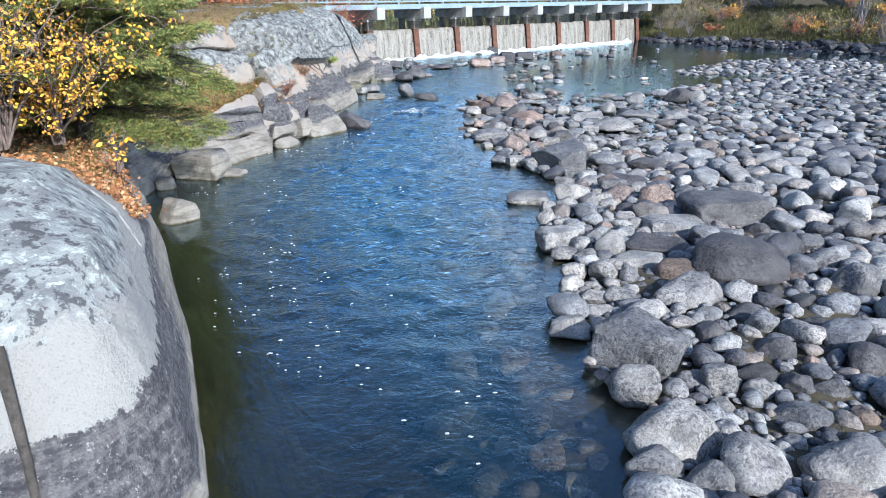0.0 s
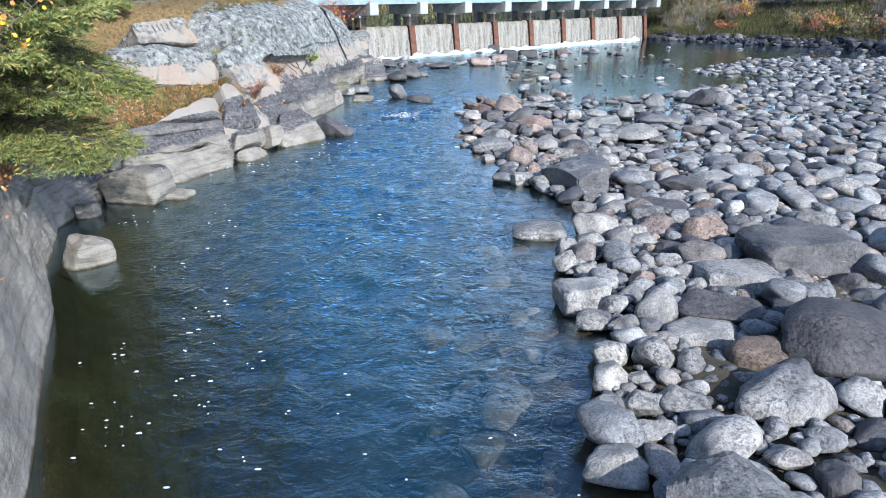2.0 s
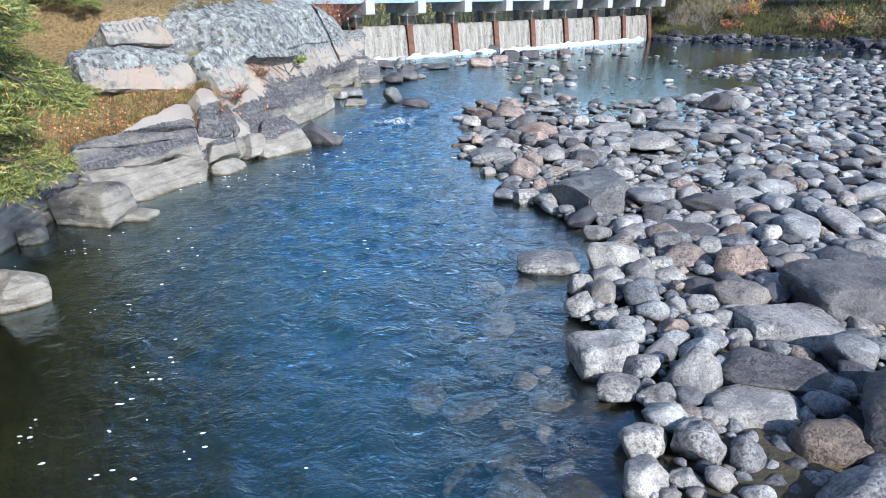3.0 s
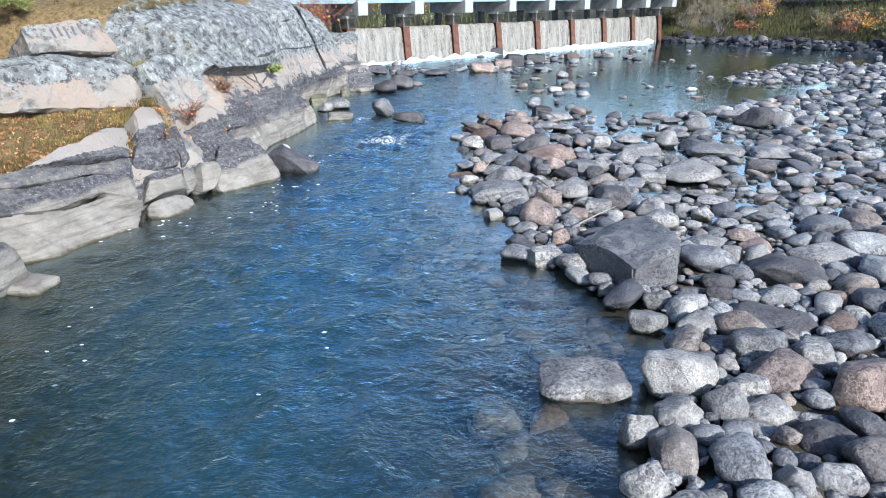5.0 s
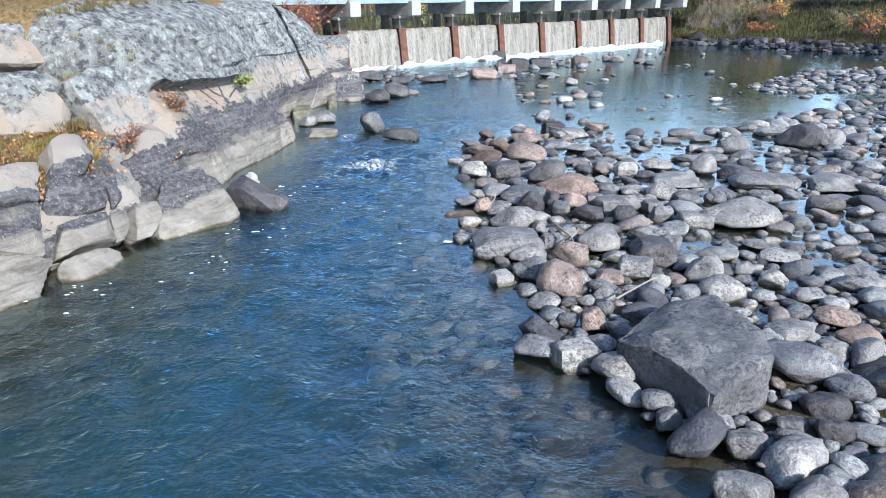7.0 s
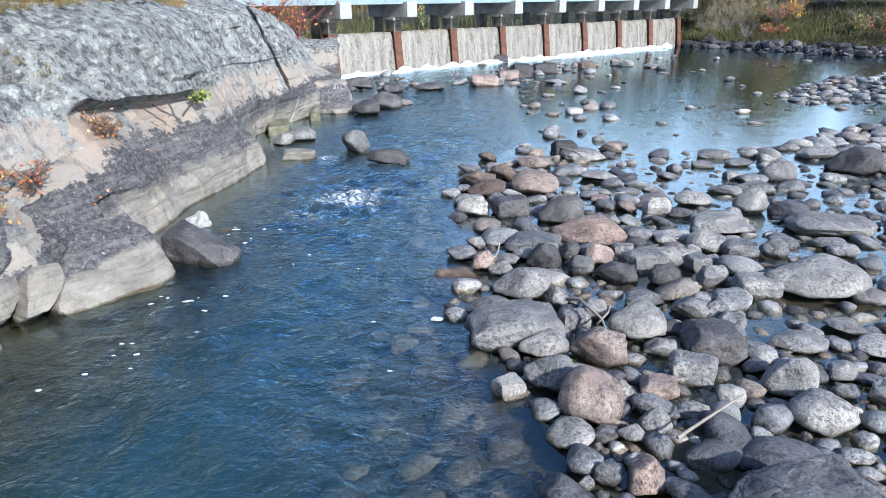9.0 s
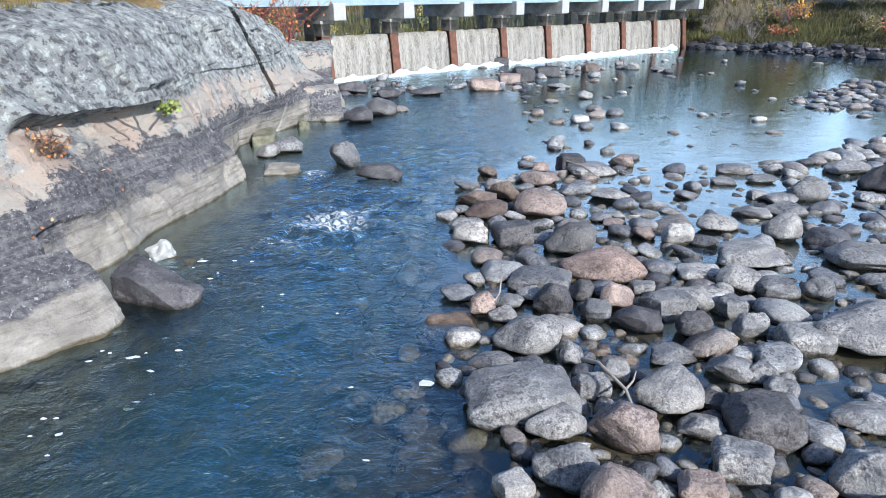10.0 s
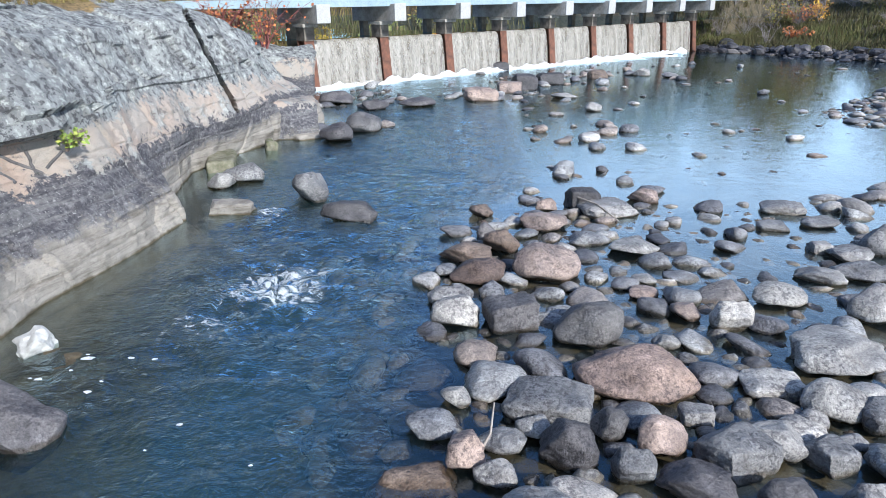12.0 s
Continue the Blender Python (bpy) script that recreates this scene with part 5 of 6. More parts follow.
face_block(-2.12, 10.12, 0.40, 30, 48, [(-0.28, -0.22), (-0.26, 0.10), (0.0, 0.18), (0.22, 0.12), (0.24, -0.14), (0.02, -0.26)],
           0.4, ((0, 1.8), (0.3, BLACK), (1, BLACK)), 223, "granite block dark with black lichen", 0.03, 1.4)
face_block(-2.49, 10.58, 0.87, 16, 60, [(-0.41, 0.26), (-0.02, 0.36), (0.39, 0.21), (0.52, 0.07), (0.28, -0.23), (-0.05, -0.33), (-0.34, -0.28), (-0.38, -0.06)],
           0.5, ((0, BARE), (0.46, BARE), (0.56, 4.4), (1, CRUST)), 224, "granite block with white lower half and black-lichened crown", 0.04, 1.2, 0.3)
face_block(-3.17, 9.92, 0.97, 34, 58, [(-0.83, 0.30), (-0.13, 0.33), (0.54, 0.21), (0.58, 0.07), (0.52, -0.23), (0.43, -0.36), (0.06, -0.32), (-0.25, -0.28), (-0.83, -0.2)],
           0.8, ((0, BARE), (0.42, 3.9), (0.6, 4.5), (1, CRUST)), 225, "large lichen-grey granite block with a pinkish foot", 0.07, 1.6, 0.1, 5)
marked = face_block(-3.38, 10.55, 1.36, 30, 56, [(-0.62, 0.12), (-0.1, 0.17), (0.56, 0.19), (0.50, -0.25), (0.06, -0.24), (-0.62, -0.14)],
           0.8, ((0, 3.6), (0.4, 3.9), (0.7, 4.25), (1, 4.1)), 226, "pale flat-topped granite block on the bank", 0.05, 1.2, 0.15)
face_z = np.array([v.co[:] for v in marked.data.vertices])
for u, v, tall in ((-0.34, 0.02, 0.11), (-0.27, 0.03, 0.10), (-0.21, 0.02, 0.12), (-0.13, 0.03, 0.10), (-0.06, 0.04, 0.12)):
    close = face_z[np.argsort((face_z[:, 0] - u) ** 2 + (face_z[:, 1] - v) ** 2 - 0.2 * (face_z[:, 2] > -0.15))[:6], 2].max()
    part("painted_bar", box_bm(0.022, tall, 0.012, 0.003, (u, v, float(close))), DARK_PAINT, marked, "faded dark painted mark")
face_block(1.41, 7.48, 0.25, 0, -3, [(0.05, 0.41), (0.35, 0.15), (0.37, -0.2), (-0.02, -0.25), (-0.27, -0.22), (-0.47, 0.12)],
           0.42, ((0, PALE), (1, PALE)), 241, "large flat-topped granite boulder with broken pale front faces", 0.03, 1.2, 0.5, 4, STONES["g"])
face_block(1.04, 3.03, 0.26, 0, 6, [(0.01, 0.28), (0.18, 0.15), (0.22, -0.1), (-0.07, -0.23), (-0.2, -0.14), (-0.13, 0.04)],
           0.42, ((0, PALE), (1, PALE)), 242, "large angular grey boulder with a dark flat top", 0.03, 1.2, 0.5, 4, STONES["g"])
granite_block(-2.66, 7.22, 0.27, 0.56, 0.36, 0.42, -14, 8, -8, 20, 0.05, 3, label="grey granite slab fallen into the river")
granite_block(-2.42, 7.30, 0.06, 0.42, 0.26, 0.2, -10, 0, 4, 21, 0.05, 2, label="pale granite slab awash at the river's edge")
granite_block(-2.90, 6.72, 0.12, 0.18, 0.18, 0.25, 20, 0, 0, 22, 0.05, 3, label="small grey stone wedged at the bank foot")
granite_block(-2.37, 5.66, 0.17, 0.28, 0.26, 0.34, 40, 12, 20, 23, 0.05, 5, label="pointed grey stone in shallow water")
granite_block(-1.37, 10.28, 0.18, 0.48, 0.22, 0.24, -14, 12, 22, 24, 0.015, 7, 0, "dark angular rock leaning at the water's edge", 1.0, STONES["d"])
granite_block(-1.60, 10.98, 0.10, 0.20, 0.16, 0.2, 25, 20, -26, 26, 0.01, 10, 0, "bright white broken stone at the water's edge", 2.0, WHITE_STONE)
granite_block(-1.32, 13.30, 0.10, 0.46, 0.18, 0.24, 6, 3, 2, 27, 0.03, 4, 0.55, "squared grey stone block lying in the river")
granite_block(-1.50, 10.85, 0.0, 0.5, 0.3, 0.2, 30, 4, 0, 28, 0.05, 3, 0, "flat stone slab just under the water")
granite_block(-1.97, 15.1, 0.12, 0.3, 0.8, 0.4, 16, 0, 0, 30, 0.05, 3, 0, "algae-green ledge at the cliff foot", 1.0, ALGAE)
granite_block(-1.62, 15.85, 0.12, 0.16, 0.24, 0.3, 20, 6, 8, 31, 0.04, 6, 0, "algae-green stone at the cliff foot", 1.6, ALGAE)
granite_block(-1.30, 16.6, 0.06, 0.5, 0.4, 0.2, 35, 4, 4, 32, 0.05, 3, 0, "flat pale slab lying at the cliff foot")
granite_block(-1.8, 17.1, 0.44, 1.0, 1.5, 0.9, 12, -2, 4, 33, 0.05, 3, 0.9, "grey granite ledge running into the pool")


def paint_stroke(y0, z0, y1, z1, wide=0.011):
    """A thin dark stroke following the rock face between two heights."""
    face = BANK_P[(BANK_V > 2.6) & (BANK_V < 4.05)]
    line = []
    for f in np.linspace(0, 1, 9):
        y, z = y0 + (y1 - y0) * f, z0 + (z1 - z0) * f
        k = np.argsort((face[:, 1] - y) ** 2 + (face[:, 2] - z) ** 2)[:4]
        line.append((face[k, 0].mean() + 0.002, y, z))
    v, f = tube(line, np.full(9, wide), 6)
    part("paint_stroke", mesh_of("paint_stroke", v, f), STROKE_GREY, bank, "dark stroke on the pale rock")


wing = DAM_A - DAM_DIR * 2.75 + DAM_OUT * 0.35
granite_block(wing[0], wing[1], 0.95, 1.3, 1.5, 1.9, 20, -6, 10, 34, 0.08, 5, 0.9, "dark lichened granite shoulder at the end of the weir", 1.6)
granite_block(wing[0] + 0.25, wing[1] - 1.3, 0.45, 0.9, 1.0, 1.0, 50, 6, 12, 35, 0.06, 5, 0.7, "grey granite rock below the end of the weir", 1.6)


# ---------------------------------------------------------------- plants
def tube(points, radii, sides=6):
    """A bent tapering stem; arrays of verts and quads."""
    pts = np.asarray(points, float)
    t = np.gradient(pts, axis=0)
    t /= np.linalg.norm(t, axis=1, keepdims=True) + 1e-9
    a = np.cross(t, (0.31, 0.52, 0.8))
    a /= np.linalg.norm(a, axis=1, keepdims=True) + 1e-9
    b = np.cross(t, a)
    ang = np.linspace(0, 2 * math.pi, sides, endpoint=False)
    v = pts[:, None] + np.asarray(radii)[:, None, None] * (a[:, None] * np.cos(ang)[None, :, None] + b[:, None] * np.sin(ang)[None, :, None])
    i = np.arange(len(pts) * sides).reshape(len(pts), sides)
    j = np.roll(i, -1, 1)
    f = np.stack([i[:-1].ravel(), j[:-1].ravel(), j[1:].ravel(), i[1:].ravel()], 1)
    return v.reshape(-1, 3), f


def joined(pieces):
    v, f, n = [], [], 0
    for a, b in pieces:
        v.append(a), f.append(b + n)
        n += len(a)
    return np.concatenate(v), np.concatenate(f)


for stroke in ((11.86, 0.78, 11.92, 0.63), (11.98, 0.80, 12.12, 0.64), (12.14, 0.78, 12.08, 0.64), (12.16, 0.66, 12.34, 0.74)):
    paint_stroke(*stroke)


def bough_meshes(seed):
    """A spruce bough of unit length along x: bare stem, and a mesh of needles on its side twigs."""
    rng = np.random.default_rng(seed)
    t = np.linspace(0, 1, 9)
    line = np.stack([t, 0.05 * np.sin(t * 5 + seed), -0.22 * t ** 2 + 0.10 * t], 1)
    stems = [tube(line, 0.014 * (1 - 0.85 * t), 5)]
    twigs = []
    for s in np.arange(0.10, 1.0, 0.034):
        for side in (-1, 1):
            p0 = np.array([np.interp(s, t, line[:, k]) for k in range(3)])
            length = (0.40 * (1 - s) ** 0.8 + 0.07) * rng.uniform(0.7, 1.15)
            ang = radians(rng.uniform(38, 62)) * side
            d = np.array((math.cos(ang), math.sin(ang), rng.uniform(-0.35, 0.12)))
            p1 = p0 + d * length + (0, 0, -0.10 * length)
            twigs.append((p0, p1))
            stems.append(tube(np.stack([p0, (p0 + p1) / 2 + (0, 0, 0.01), p1]), (0.004, 0.003, 0.0015), 3))
            for u in np.arange(0.22, 1.0, 0.15):
                for o in (-1, 1):
                    q0 = p0 + (p1 - p0) * u
                    a2 = ang + o * radians(rng.uniform(30, 55))
                    l2 = (0.13 * (1 - 0.6 * u)) * rng.uniform(0.6, 1.2)
                    twigs.append((q0, q0 + np.array((math.cos(a2), math.sin(a2), rng.uniform(-0.5, 0.25))) * l2))
    nv, nf, k = [], [], 0
    for p0, p1 in twigs:
        d = p1 - p0
        length = np.linalg.norm(d)
        d = d / (length + 1e-9)
        n = max(int(length / 0.0075), 3)
        for i in range(n):
            c = p0 + (p1 - p0) * (i + rng.random()) / n
            out = rng.normal(size=3)
            out -= d * (out @ d)
            out /= np.linalg.norm(out) + 1e-9
            tip = c + (d * 0.6 + out * 0.8) * rng.uniform(0.016, 0.028)
            wide = np.cross(d, out) * 0.0034
            nv += [c + wide, c - wide, tip]
            nf.append((k, k + 1, k + 2))
            k += 3
    sv, sf = joined(stems)
    return mesh_of("bough_stem", sv, sf), mesh_of("needles", np.array(nv), np.array(nf), False)


BOUGHS = [bough_meshes(70 + i) for i in range(4)]
for a, b in BOUGHS:
    a.materials.append(BARK), b.materials.append(NEEDLE)


def spruce(x, y, z, height, reach, seed, low=0.05, thin=1.0, label="young green spruce with drooping boughs on the bank"):
    rng = np.random.default_rng(seed)
    tree = tagged(new("spruce_tree"), label, "tree", "spruces of the bank")
    tree.location = (x, y, z)
    t = np.linspace(0, 1, 14)
    line = np.stack([0.05 * np.sin(t * 4 + seed) * t, 0.04 * np.cos(t * 3) * t, -0.3 + (height + 0.3) * t], 1)
    v, f = tube(line, 0.016 * height * (1 - 0.93 * t) + 0.004, 10)
    part("trunk", mesh_of("trunk", v, f), BARK, tree)
    h = low
    while h < height * 0.97:
        for k in range(int(rng.integers(4, 6))):
            share = 1 - h / height
            length = reach * (0.12 + 0.88 * share ** 0.85) * rng.uniform(0.75, 1.15)
            stem_me, needle_me = BOUGHS[rng.integers(4)]
            stem = part("bough", stem_me, BARK, tree)
            stem.matrix_basis = pose(0, 0, h + rng.uniform(-0.05, 0.05), rng.uniform(-12, 12), rng.uniform(-14, 22) - 25 * (1 - share), rng.uniform(0, 360)) @ Matrix.Diagonal((length, length, length, 1))
            part("needles", needle_me, NEEDLE, stem)
        h += height * 0.045 * thin
    return tree


spruce(-3.05, 5.66, 0.82, 5.2, 1.34, 4, 0.12, 0.6)
spruce(-4.6, 8.2, 1.0, 6.0, 1.4, 5, 0.3)
spruce(-4.3, 3.4, 1.1, 6.5, 1.5, 6, 0.3)
spruce(-5.2, 11.6, 1.4, 6.0, 1.4, 7, 0.3)
TALL = "tall spruce standing back on the rocky bank"
spruce(-6.6, 14.6, 1.6, 9.5, 2.2, 8, 1.6, 1.3, TALL)
spruce(-7.4, 9.6, 1.4, 9.0, 2.3, 9, 1.6, 1.3, TALL)
spruce(-6.4, 17.6, 1.6, 8.5, 2.1, 10, 1.6, 1.3, TALL)
spruce(-6.2, 6.4, 1.3, 9.0, 2.2, 11, 1.6, 1.3, TALL)
spruce(-7.6, 12.2, 1.6, 10.5, 2.4, 12, 1.6, 1.3, TALL)
spruce(-6.0, 1.6, 1.2, 8.0, 2.2, 13, 1.6, 1.3, TALL)


def leaf_mesh(spots, size, rng, droop=0.3):
    """Folded pointed leaves, one at each spot."""
    n = len(spots)
    d = rng.normal(size=(n, 3))
    d[:, 2] -= droop
    d /= np.linalg.norm(d, axis=1, keepdims=True)
    side = np.cross(d, rng.normal(size=(n, 3)))
    side /= np.linalg.norm(side, axis=1, keepdims=True)
    up = np.cross(side, d)
    ln = (size * rng.uniform(0.7, 1.25, n))[:, None]
    a, b = spots, spots + d * ln
    m1, m2 = spots + d * ln * 0.30, spots + d * ln * 0.66
    v = np.stack([a, m1 + side * ln * 0.32 + up * ln * 0.08, m2 + side * ln * 0.27 + up * ln * 0.08, b, m2 - side * ln * 0.27 + up * ln * 0.08, m1 - side * ln * 0.32 + up * ln * 0.08, m1, m2], 1).reshape(-1, 3)
    i = np.arange(n)[:, None] * 8
    f = np.concatenate([i + np.array(t) for t in ((0, 6, 1), (6, 7, 2), (6, 2, 1), (7, 3, 2), (0, 5, 6), (6, 5, 4), (6, 4, 7), (7, 4, 3))])
    return mesh_of("leaves", v, f, False)


def shrub(x, y, z, height, spread_, stems, leaves, size, leaf_mat, seed, label, lean=(0, 0), twig_mat=None, category="shrub", name="shrub", thick=0.012):
    rng = np.random.default_rng(seed)
    ob = tagged(new(name), label, category, "bank shrubs")
    ob.location = (x, y, z)
    spots, pieces = [], []
    for i in range(stems):
        a = rng.uniform(0, 6.28)
        out = spread_ * rng.uniform(0.25, 1.0)
        hh = height * rng.uniform(0.55, 1.0)
        t = np.linspace(0, 1, 8)
        wob = rng.normal(size=(2, 8)).cumsum(1) * 0.02 * height
        line = np.stack([math.cos(a) * out * t ** 1.4 + lean[0] * t + wob[0], math.sin(a) * out * t ** 1.4 + lean[1] * t + wob[1], -0.05 + hh * t ** 0.9], 1)
        pieces.append(tube(line, thick * (1 - 0.8 * t) * rng.uniform(0.6, 1.1), 5))
        for _ in range(9):
            s = rng.uniform(0.3, 1.0)
            p0 = np.array([np.interp(s, t, line[:, k]) for k in range(3)])
            d = rng.normal(size=3) * (1, 1, 0.55) + (0, 0, 0.25)
            d *= 0.22 * height * rng.uniform(0.5, 1.2) / np.linalg.norm(d)
            p1 = p0 + d
            bend = (p0 + p1) / 2 + rng.normal(size=3) * 0.02 * height
            pieces.append(tube(np.stack([p0, bend, p1]), (thick * 0.35, thick * 0.25, thick * 0.12), 3))
            for _ in range(max(1, int(leaves / stems / 9))):
                u = 1.05 - 0.75 * rng.random() ** 2
                spots.append(p0 + d * u + rng.normal(size=3) * 0.018 * height)
    v, f = joined(pieces)
    part("branchwork", mesh_of("branchwork", v, f), twig_mat or TWIG, ob)
    if leaves:
        part("foliage", leaf_mesh(np.array(spots), size, rng), leaf_mat, ob)
    return ob


YELLOW = "yellow-leaved birch shrub in autumn colour on the bank"
shrub(-2.80, 4.8, 0.92, 0.9, 0.78, 20, 2100, 0.030, GOLD_LEAF, 31, YELLOW, (0.25, -0.15))
shrub(-2.85, 4.25, 1.0, 1.2, 0.8, 16, 1500, 0.030, GOLD_LEAF, 32, YELLOW, (0.1, -0.1))
shrub(-2.25, 4.5, 0.78, 0.34, 0.2, 4, 30, 0.045, GOLD_LEAF, 33, "bare-twigged birch seedling with a few yellow leaves", (0.1, 0))
shrub(-2.98, 18.6, 1.1, 0.9, 0.7, 14, 160, 0.05, RED_LEAF, 41, "red-twigged shrub with orange leaves beside the dam", twig_mat=RED_TWIG)
shrub(-2.75, 20.4, 0.8, 1.2, 0.8, 16, 160, 0.06, RED_LEAF, 42, "red-twigged shrub with orange leaves beside the dam", twig_mat=RED_TWIG)
shrub(-3.6, 21.5, 1.0, 1.2, 0.9, 16, 220, 0.06, RED_LEAF, 43, "red-twigged shrub with orange leaves beside the dam", twig_mat=RED_TWIG)
shrub(-4.4, 19.5, 1.3, 0.9, 1.0, 14, 380, 0.06, RED_LEAF, 44, "orange-leaved shrub on the rocky bank")
shrub(-5.2, 17.2, 1.5, 0.7, 1.0, 14, 380, 0.06, RED_LEAF, 45, "orange-leaved shrub on the rocky bank")
shrub(-2.02, 12.3, 0.80, 0.16, 0.10, 12, 240, 0.032, GREEN_LEAF, 46, "small green plant rooted in a cliff crack", (0.08, -0.02))
shrub(-2.26, 10.98, 0.70, 0.26, 0.18, 22, 60, 0.028, LITTER, 47, "dry brown tuft of stems in a cliff crack", (0.06, -0.05))
shrub(-2.35, 10.15, 0.55, 0.25, 0.18, 14, 30, 0.024, RED_LEAF, 48, "dry brown plant in a rock joint", (0.1, -0.05))

# loose ground cover, sampled over the soil of the bank
rng = np.random.default_rng(8)


def bank_spots(n, y0, y1, v0, v1):
    ok = np.nonzero((BANK_P[:, 1] > y0) & (BANK_P[:, 1] < y1) & (BANK_V > v0) & (BANK_V < v1))[0]
    p = BANK_P[rng.choice(ok, n)]
    return p + rng.normal(size=(n, 3)) * (0.05, 0.02, 0.0) + (0, 0, 0.006)


spots = np.concatenate([bank_spots(9500, 3.4, 6.6, 4.45, 7.0), bank_spots(11000, 7.3, 10.6, 4.5, 6.6), bank_spots(50, 8.0, 11.5, 1.6, 4.0)])
thing("leaf_litter", leaf_mesh(spots, 0.028, rng, 0.0), LITTER, "fallen orange and brown leaves on the bank", "leaf litter", kind="stuff")


def grass_mesh(spots, tall, wide, rng, blades=7):
    n = len(spots) * blades
    p = np.repeat(spots, blades, 0) + rng.normal(size=(n, 3)) * (wide * 6, wide * 6, 0)
    h = tall * rng.uniform(0.4, 1.1, n)
    a = rng.uniform(0, 6.28, n)
    side = np.stack([np.cos(a), np.sin(a), 0 * a], 1) * wide
    bend = np.stack([np.cos(a * 3.3), np.sin(a * 3.3), 0 * a], 1) * (h * 0.35)[:, None]
    up = np.stack([0 * h, 0 * h, h], 1)
    v = np.stack([p - side, p + side, p + up * 0.6 + bend * 0.35 + side * 0.7, p + up * 0.6 + bend * 0.35 - side * 0.7, p + up + bend], 1).reshape(-1, 3)
    i = np.arange(n)[:, None] * 5
    return mesh_of("grass", v, np.concatenate([i + np.array((0, 1, 2)), i + np.array((0, 2, 3)), i + np.array((3, 2, 4))]), False)


thing("bank_grass", grass_mesh(np.concatenate([bank_spots(1800, 7.6, 10.4, 4.9, 7.0), bank_spots(1300, 9.5, 18, 6.7, 7.6), bank_spots(90, 10.1, 10.9, 5.4, 6.4), bank_spots(160, 4.0, 6.8, 5.0, 7.0)]), 0.055, 0.0025, rng, 10),
      GRASS, "short dry autumn grass on the rocky bank", "grass", kind="stuff")

spots = bank_spots(1500, 8.9, 10.7, 4.6, 6.4)
spots = spots[fbm(spots * 3.0, 2, 66) > 0.12]
thing("green_grass", grass_mesh(spots, 0.035, 0.0028, rng, 9), OLIVE_LEAF, "patches of short green grass below the granite blocks", "grass", kind="stuff")
spots = np.array((-2.86, 10.62, 0.98)) + rng.normal(size=(70, 3)) * (0.07, 0.10, 0.015)
thing("grass_tuft", grass_mesh(spots, 0.11, 0.003, rng, 9), OLIVE_LEAF, "tuft of green grass growing in a granite joint", "grass", kind="stuff")
spots = np.array((-2.70, 10.12, 0.72)) + rng.normal(size=(26, 3)) * (0.04, 0.05, 0.02)
thing("grass_tuft", grass_mesh(spots, 0.05, 0.003, rng, 9), GRASS, "tuft of dry grass growing in a granite joint", "grass", kind="stuff")

# far bank: broken rock along the water, herbs, shrubs and bare bushes above
spots, V, F, base = [], [], [], 0
SMALL = [rock_mesh("stone", 400 + i, 2, 2.6) for i in range(12)]
for _ in range(1900):
    y = rng.uniform(17, 31)
    x = float(bank_right(y)) + rng.normal(0, 0.5)
    add_stone(x, y, rng.uniform(0.04, 0.11) * (1.0 + 1.0 * (rng.random() < 0.12)), float(ground_z(np.array([x]), np.array([y]))[0]), 0.7)
thing("broken_rock", mesh_of("broken_rock", np.concatenate(V), np.concatenate(F), False), RIPRAP, "dark broken rocks heaped along the far bank", "rocks", kind="stuff")
n = 9000
gy_ = rng.uniform(14, 46, n)
gx_ = bank_right(gy_) + 0.5 + np.abs(rng.normal(0, 4.5, n))
thing("far_grass", grass_mesh(np.stack([gx_, gy_, ground_z(gx_, gy_)], 1), 0.26, 0.011, rng, 9), FAR_GRASS, "tall yellow-green autumn grass on the far bank", "grass", kind="stuff")
n = 2600
s_, o_ = rng.uniform(-9, 22, n), rng.uniform(9, 26, n)
hx, hy = DAM_A[0] + DAM_DIR[0] * s_ - DAM_OUT[0] * o_, DAM_A[1] + DAM_DIR[1] * s_ - DAM_OUT[1] * o_
thing("reservoir_grass", grass_mesh(np.stack([hx, hy, ground_z(hx, hy)], 1), 0.6, 0.025, rng, 8), GRASS, "tall reeds and grass beyond the reservoir", "grass", kind="stuff")
for i in range(70):
    y = rng.uniform(16, 42)
    x = float(bank_right(y)) + 1.0 + abs(rng.normal(0, 4.0))
    z = float(ground_z(np.array([x]), np.array([y]))[0])
    bare = i % 3 == 0
    shrub(x, y, z, rng.uniform(0.45, 1.2), 0.8, 11, 0 if bare else 320, 0.07, (OLIVE_LEAF, OLIVE_LEAF, RED_LEAF, OLIVE_LEAF, GOLD_LEAF)[i % 5], 500 + i,
          "bare grey-brown bush on the far bank" if bare else "low bush in autumn leaf on the far bank", twig_mat=GREY_TWIG)
shrub(14.9, 24.6, 0.55, 3.6, 0.5, 7, 0, 0.1, OLIVE_LEAF, 601, "slender leafless grey saplings on the far bank", twig_mat=GREY_TWIG, category="tree", name="sapling", thick=0.03)
shrub(16.6, 23.6, 0.5, 1.5, 1.4, 26, 0, 0.1, OLIVE_LEAF, 602, "tangle of grey bare brushwood on the far bank", twig_mat=GREY_TWIG)
shrub(18.2, 22.6, 0.5, 1.4, 1.4, 26, 0, 0.1, OLIVE_LEAF, 603, "tangle of grey bare brushwood on the far bank", twig_mat=GREY_TWIG)
